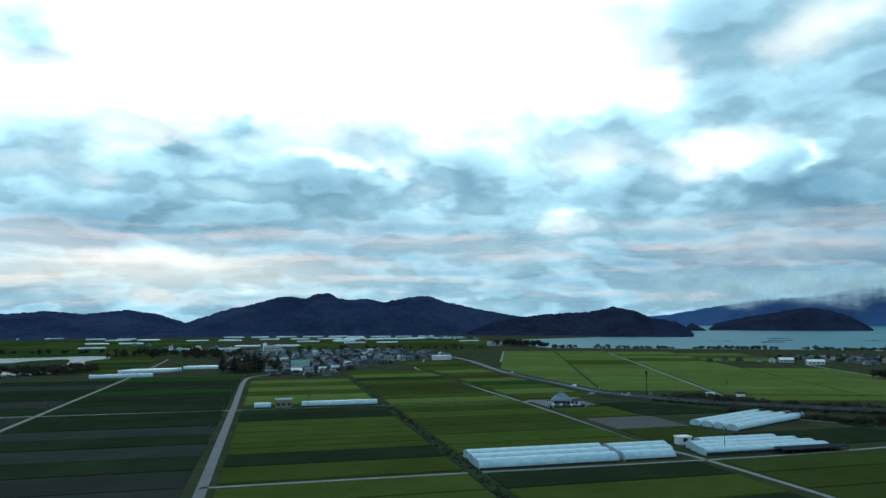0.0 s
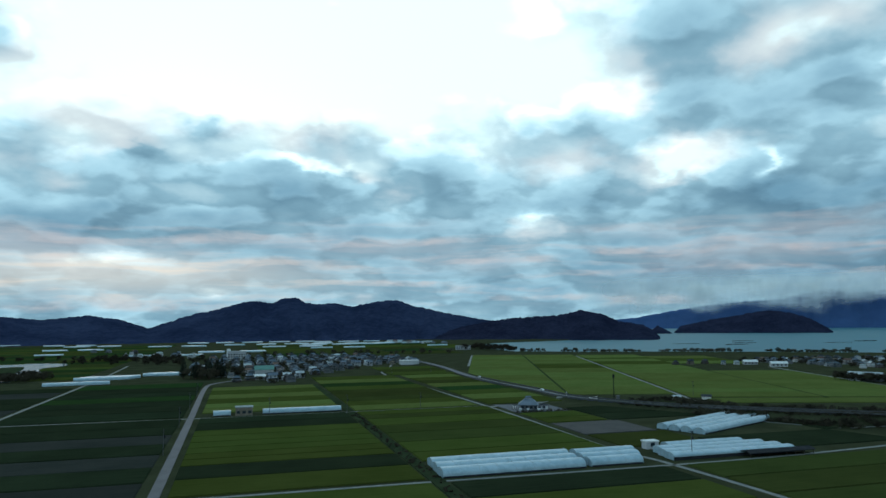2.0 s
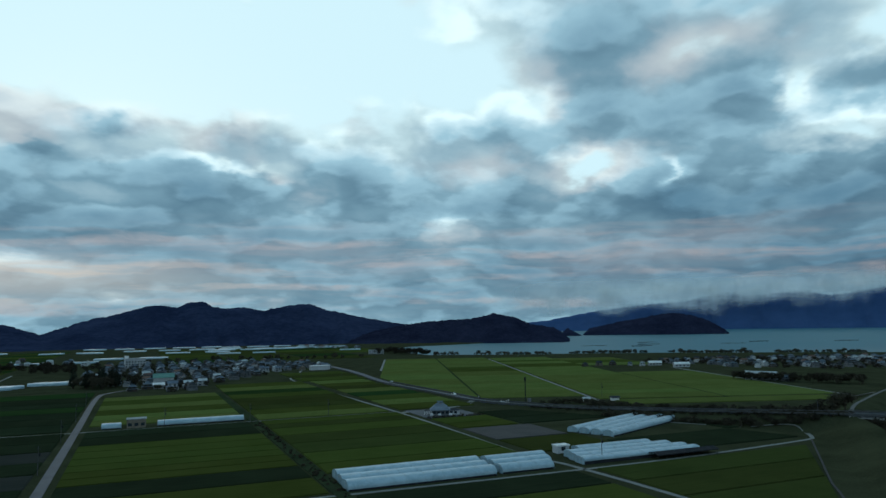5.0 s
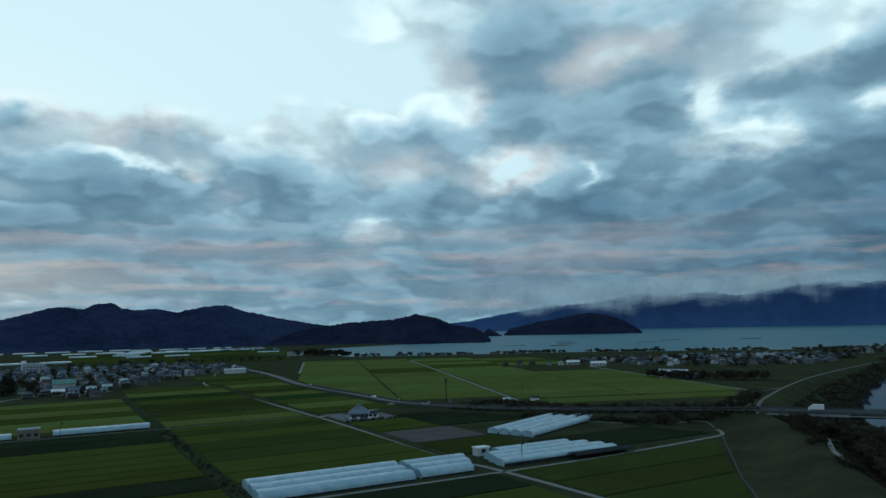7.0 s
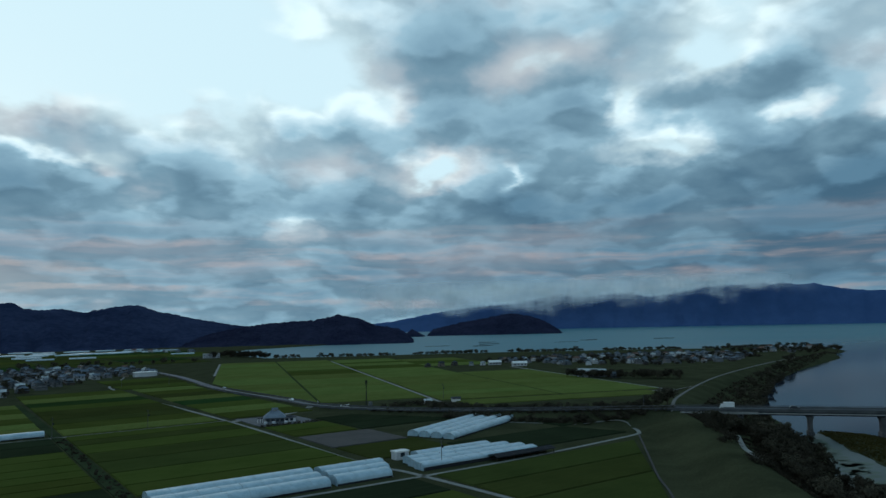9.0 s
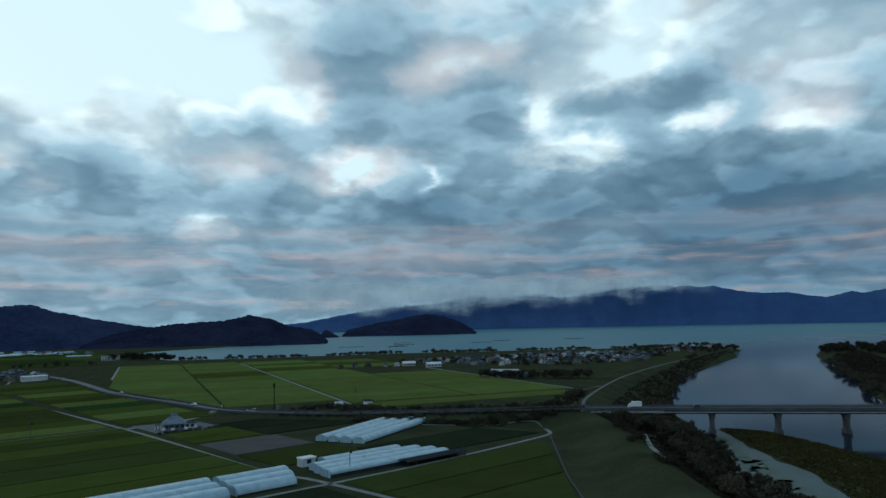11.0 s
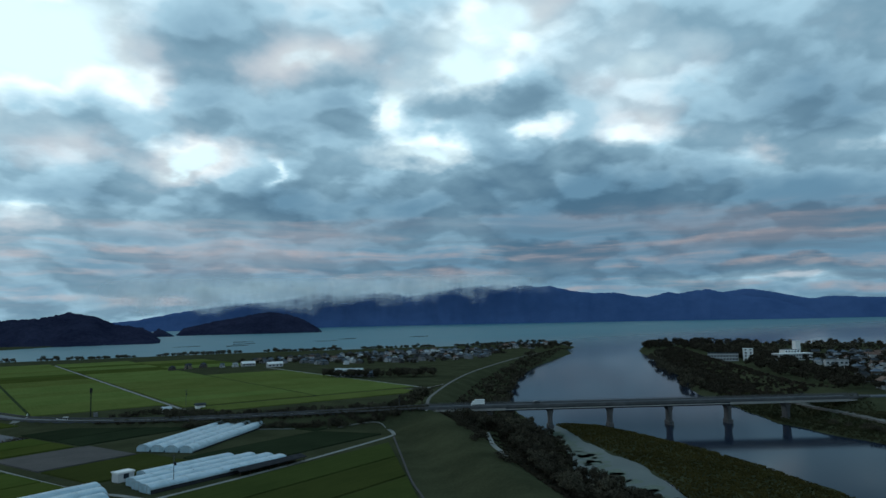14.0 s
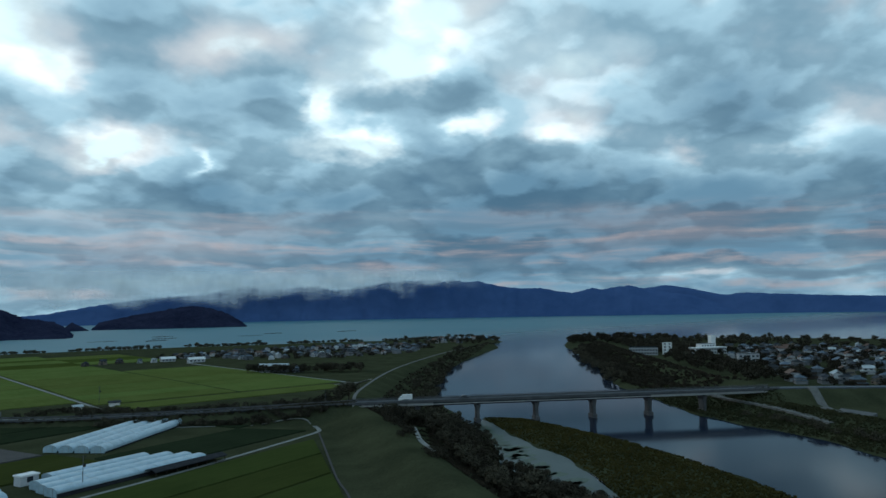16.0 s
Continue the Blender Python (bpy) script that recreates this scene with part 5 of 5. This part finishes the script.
building("lake_house", "pale two-storey building by the bay", "building", 92, 1262, 0, 26, 9, 7, WALL_WHITE, WALL_GREY, "flat", 2, 6)
building("filling_station", "white flat canopy by the road", "canopy", -2, 846, 13, 22, 10, 4.5, WALL_WHITE, WHITE_PAINT)

# Far greenhouses on the plain
q = random.Random(21)
for x, y, n, length in ((-300, 655, 3, 46), (-300, 602, 1, 50), (-258, 706, 2, 55)):
    for k in range(n):
        greenhouse(x + 2 * k, y + 7.5 * k, 22 if length < 55 else 15, length, 6.5, 2.8, "greenhouses by the pond", "low white film greenhouse by the pond", False)
FAR_TUNNELS = []
far_tunnel = tunnel_mesh(42, 7, 2.8)
for cx, cy, nx, ny in ((-700, 1380, 2, 2), (-560, 1560, 2, 2), (-420, 1640, 4, 3), (-300, 1480, 2, 2), (-240, 1600, 3, 3), (-150, 1640, 3, 4), (-60, 1720, 2, 2), (-860, 1700, 3, 2), (-360, 1240, 2, 2), (-440, 1120, 2, 1), (-600, 1180, 1, 2), (-760, 1600, 2, 3), (-200, 1400, 2, 1), (-1050, 1750, 2, 2), (-560, 1820, 5, 2), (-250, 1820, 4, 2), (30, 1480, 1, 2)):
    for i in range(nx):
        for j in range(ny):
            if q.random() < 0.16:
                continue
            FAR_TUNNELS.append((far_tunnel, pose(cx + 66 * i * 0.97 + q.uniform(-8, 8), cy + 15 * i + 12 * j + q.uniform(-3, 3), 0, 0, 0, TURN1)))
joined("far_greenhouses", "far rows of white film greenhouses on the plain", "greenhouses", FAR_TUNNELS)


# ---- ponds, canal, weeds ----
def sheet(name, label, category, poly, z, mat, thick=0.3, kind="structure"):
    n = len(poly)
    verts = [(x, y, z - thick) for x, y in poly] + [(x, y, z) for x, y in poly]
    return thing(name, label, category, kind=kind, data=mesh(name, verts, [tuple(range(n, 2 * n))] + [(i, (i + 1) % n, n + (i + 1) % n, n + i) for i in range(n)], mat))


def rounded(poly, n=5):
    pts = spline([(*p, 0) for p in poly + poly[:1]], n)[:-1]
    return [(p.x, p.y) for p in pts]


sheet("pond", "still pond reflecting the pale sky", "pond", rounded([(-640, 880), (-563, 901), (-526, 911), (-495, 934), (-482, 947), (-444, 937), (-420, 890), (-421, 833), (-367, 735), (-356, 695), (-354, 660), (-368, 623), (-410, 570), (-520, 540), (-640, 600)], 3), 0.62, WATER, 0.9)
sheet("pond_island", "low grassy island in the pond", "island", rounded([(-640, 760), (-540, 790), (-492, 800), (-490, 838), (-464, 870), (-440, 835), (-408, 755), (-411, 714), (-434, 698), (-520, 690), (-640, 690)], 3), 1.0, LEVEE_GRASS, 0.6)
sheet("canal_bank", "overgrown grassy strip along an irrigation canal", "canal", [grid1(u, v) for u, v in ((62.2, 90), (66.8, 90), (66.8, 404), (62.2, 404))], 0.25, LEVEE_GRASS)
tufts("reeds", "dark weeds along the irrigation canal", "weeds", [grid1(u, v) for u, v in ((62.6, 100), (66.4, 100), (66.4, 403), (62.6, 403))], 900, 0.55, BRUSH, 12)
sheet("canal_bank", "overgrown grassy strip along an irrigation canal", "canal", [grid1(u, v) for u, v in ((62.2, 408), (66.8, 408), (64.8, 590), (60.2, 590))], 0.25, LEVEE_GRASS)
sheet("ditch", "dark grassy ditch between fields", "ditch", [grid2(u, v) for u, v in ((56.5, 500), (59.6, 500), (59.6, 1030), (56.5, 1030))], 0.3, LEVEE_GRASS)
sheet("ditch", "dark grassy ditch between fields", "ditch", [grid2(u, v) for u, v in ((216, 470), (218.6, 470), (218.6, 810), (216, 810))], 0.3, LEVEE_GRASS)
sheet("weed_film", "pale film of floating weed on the side channel", "water weed", rounded([(288, 266), (272, 243), (259, 216), (246, 202), (235, 184), (221, 168), (202, 146), (170, 104), (140, 60), (118, 24), (110, 30), (150, 86), (196, 152), (206, 188), (238, 221), (266, 254)], 3), WATER_Z + 0.03, WEED_FILM, 0.05, "stuff")
WEED = mottled("water_weed", (0.028, 0.052, 0.035), (0.063, 0.098, 0.063), 0.15, 1.5, 0.6, 0.4, 0.1)
q = random.Random(31)
wv, wf = [], []
for x, y in scatter(70, [(272, 258), (262, 240), (240, 208), (222, 184), (206, 158), (198, 150), (212, 190), (240, 219), (266, 252)], q, 2.5):
    o, n, k = len(wv), 9, q.uniform(1.2, 4.5)
    for i in range(n):
        a = math.tau * i / n
        wv.append((x + math.cos(a) * k * q.uniform(0.7, 1.4), y + math.sin(a) * k * q.uniform(0.5, 0.9), WATER_Z + 0.06))
    wf.append(tuple(range(o, o + n)))
thing("water_weed", "floating green water weed in the side channel", "water weed", kind="stuff", data=mesh("water_weed", wv, wf, WEED))


# ---- masts, poles, vehicles ----
def mast():
    root = thing("radio_mast", "dark lattice radio mast with antenna head", "mast", m=pose(130, 455, 0))
    for sx, sy in ((-1, -1), (1, -1), (1, 1), (-1, 1)):
        bm = bmesh.new()
        bmesh.ops.create_cone(bm, cap_ends=True, segments=6, radius1=0.1, radius2=0.07, depth=15, matrix=Matrix.Translation((sx * 0.2, sy * 0.2, 7.5)))
        part("leg", bm, DARK_METAL, root)
    bm = bmesh.new()
    for k in range(14):
        box(bm, -0.24, 0.24, -0.24, 0.24, 0.9 + k * 1.0, 1.0 + k * 1.0)
    part("bracing", bm, DARK_METAL, root)
    for k in range(6):
        a = math.tau * k / 6
        part("antenna", box(bmesh.new(), math.cos(a) * 0.5 - 0.14, math.cos(a) * 0.5 + 0.14, math.sin(a) * 0.5 - 0.14, math.sin(a) * 0.5 + 0.14, 13.2, 15.4, 0.05), DARK_METAL, root)
    part("platform", box(bmesh.new(), -0.7, 0.7, -0.7, 0.7, 12.9, 13.05, 0.04), DARK_METAL, root)
    part("equipment_cabin", box(bmesh.new(), 1.5, 3.5, -1, 1, 0, 2.2, 0.05), WALL_GREY, root)


mast()
POLE_ROOT = thing("utility_pole", "grey concrete utility pole with crossarms", "utility pole", "utility poles", m=pose(102.5, 261.5, 0, 0, 0, TURN1))
bm = bmesh.new()
bmesh.ops.create_cone(bm, cap_ends=True, segments=8, radius1=0.13, radius2=0.08, depth=10, matrix=Matrix.Translation((0, 0, 5)))
part("pole", bm, OLD_CONCRETE, POLE_ROOT)
for z in (8.6, 9.5):
    part("crossarm", box(bmesh.new(), -0.9, 0.9, -0.06, 0.06, z, z + 0.12), DARK_METAL, POLE_ROOT)
part("transformer", box(bmesh.new(), 0.2, 0.75, -0.3, 0.3, 6.6, 7.5, 0.08), DARK_METAL, POLE_ROOT)
for x, y in [grid1(-23.5, 300 + 75 * k) for k in range(4)] + [grid1(-110, 395 + 2 * k) for k in range(1)] + [grid1(20 + 42 * k, 402.6) for k in range(3)] + [(184, 462), (232, 318), (-18, 700), (20, 700)]:
    copy_thing(POLE_ROOT, pose(x, y, 0 if (x, y) != (232, 318) else level(x, y), 0, 0, TURN1))

TYRE = mottled("tyre", (0.012, 0.012, 0.012), (0.025, 0.025, 0.025), 2, 9, 0.9, 0.2, 0.01)


def wheels(root, spots, rad, width=0.28):
    for x, y in spots:
        bm = bmesh.new()
        bmesh.ops.create_cone(bm, cap_ends=True, segments=14, radius1=rad, radius2=rad, depth=width, matrix=Matrix.Translation((x, y, rad)) @ Matrix.Rotation(math.pi / 2, 4, "X"))
        w = part("wheel", bm, TYRE, root)
        bm = bmesh.new()
        bmesh.ops.create_cone(bm, cap_ends=True, segments=10, radius1=rad * 0.55, radius2=rad * 0.55, depth=width + 0.04, matrix=Matrix.Translation((x, y, rad)) @ Matrix.Rotation(math.pi / 2, 4, "X"))
        part("rim", bm, STEEL, w)


def truck(x, y, z, turn):
    root = thing("box_truck", "white box truck on the bridge", "truck", m=pose(x, y, z, 0, 0, turn))
    part("cargo_box", box(bmesh.new(), -2.2, 2.4, -1.05, 1.05, 0.85, 3.1, 0.04), WHITE_PAINT, root)
    bm = prism(bmesh.new(), [(-3.9, 0.5), (-2.3, 0.5), (-2.3, 2.3), (-3.2, 2.3), (-3.75, 1.5)], -0.95, 0.95)
    part("cab", bm, WHITE_PAINT, root)
    part("windscreen", box(bmesh.new(), -3.62, -3.3, -0.85, 0.85, 1.5, 2.15), GLASS, root)
    part("chassis", box(bmesh.new(), -3.6, 2.3, -0.5, 0.5, 0.45, 0.85), DARK_METAL, root)
    wheels(root, ((-3.1, -0.85), (-3.1, 0.85), (1.3, -0.85), (1.3, 0.85)), 0.42)


def car(x, y, z, turn, paint, label):
    root = thing("car", label, "car", "cars on the roads", m=pose(x, y, z, 0, 0, turn))
    bm = prism(bmesh.new(), [(-2.1, 0.3), (2.1, 0.3), (2.15, 0.8), (1.1, 0.95), (0.5, 1.45), (-1.3, 1.45), (-2.0, 0.95)], -0.82, 0.82)
    bmesh.ops.bevel(bm, geom=list(bm.edges), offset=0.05, segments=1, affect="EDGES")
    part("body", bm, paint, root)
    part("side_window", box(bmesh.new(), -1.3, 0.6, -0.84, 0.84, 0.98, 1.35), GLASS, root)
    wheels(root, ((-1.3, -0.75), (-1.3, 0.75), (1.3, -0.75), (1.3, 0.75)), 0.32, 0.2)


DARK_PAINT = mottled("dark_car_paint", (0.015, 0.016, 0.02), (0.03, 0.03, 0.035), 1, 5, 0.3, 0.5, 0.001)
SILVER_PAINT = mottled("silver_car_paint", (0.3, 0.32, 0.34), (0.4, 0.42, 0.44), 1, 5, 0.3, 0.5, 0.001)
BRIDGE_TURN = math.degrees(math.atan2(-123.9, 154))
truck(251.5, 282.4, 7.9, BRIDGE_TURN)
car(275, 267.5, 7.9, BRIDGE_TURN, DARK_PAINT, "dark car crossing the bridge")
car(92, 500, 1.3, 110, WHITE_PAINT, "white car on the two-lane road")
car(60, 622, 1.2, 105, SILVER_PAINT, "silver car on the two-lane road")
for x, y in ((62, 402), (66, 400.5), (72, 400)):
    car(x, y, 0.17, 80, SILVER_PAINT, "silver car parked beside the hall")

# Guard rails along the raised road
for off in (-4.9, 4.9):
    line = []
    for p in spline(HIGHWAY[2:], 8):
        line.append(p)
    verts, faces = [], []
    for i, p in enumerate(line):
        d = (line[min(i + 1, len(line) - 1)] - line[max(i - 1, 0)]).to_2d().normalized()
        s = Vector((d.y, -d.x, 0))
        for dz, o in ((0.75, -0.05), (1.1, -0.05), (1.1, 0.05), (0.3, 0.05)):
            q3 = p + s * (off + o)
            verts.append((q3.x, q3.y, p.z + dz))
        if i:
            b0 = 4 * (i - 1)
            for k in range(4):
                faces.append((b0 + k, b0 + (k + 1) % 4, b0 + 4 + (k + 1) % 4, b0 + 4 + k))
    thing("guard_rail", "grey steel guard rail along the raised road", "guard rail", data=mesh("guard_rail", verts, faces, OLD_CONCRETE))
for x0, y0, x1, y1 in ((112, 448, 118, 450), (104, 476, 106, 484)):
    thing("sign_board", "small white roadside board", "sign", data=mesh("sign_board", [(x0, y0, 0), (x1, y1, 0), (x1, y1, 2.2), (x0, y0, 2.2), (x0 + 0.1, y0 + 0.2, 0), (x1 + 0.1, y1 + 0.2, 0), (x1 + 0.1, y1 + 0.2, 2.2), (x0 + 0.1, y0 + 0.2, 2.2)], [(0, 1, 2, 3), (7, 6, 5, 4), (3, 2, 6, 7), (0, 3, 7, 4), (1, 5, 6, 2)], WHITE_PAINT))

# River works on the far bank and fishing stakes in the lake
sheet("boat_ramp", "pale concrete slope on the far bank", "ramp", [(362, 134), (388, 136), (380, 120), (356, 120)], 1.3, OLD_CONCRETE, 3.5)
road("bank_path", "pale path on the far river bank", [(408, 214), (388.4, 190.6), (374, 166.2), (359, 143.4), (350, 130)], 4.2, PALE_DIRT, lift=0.5, thick=0.9, n=10)
road("bank_ramp", "pale ramp down from the far bridge end", [(412, 157), (404, 151), (385, 139), (368, 130)], 4.0, PALE_DIRT, lift=0.5, thick=0.9, n=10)
q = random.Random(41)
for x, y in ((560, 1500), (700, 1520), (760, 1650), (880, 1480), (1000, 1560), (1180, 1500), (640, 1420)):
    bm = bmesh.new()
    for k in range(26):
        box(bm, k * 2.2, k * 2.2 + 0.25, -0.12 + q.uniform(-2, 2), 0.12 + q.uniform(2, 2.2), WATER_Z - 3, WATER_Z + q.uniform(1.2, 1.8))
    root = thing("fish_trap", "dark row of fishing stakes in the lake", "fish trap", "fishing stakes", m=pose(x, y, 0, 0, 0, q.uniform(-15, 15)))
    tagged(part("stake_fence", bm, TRUNK, root), kind="stuff")
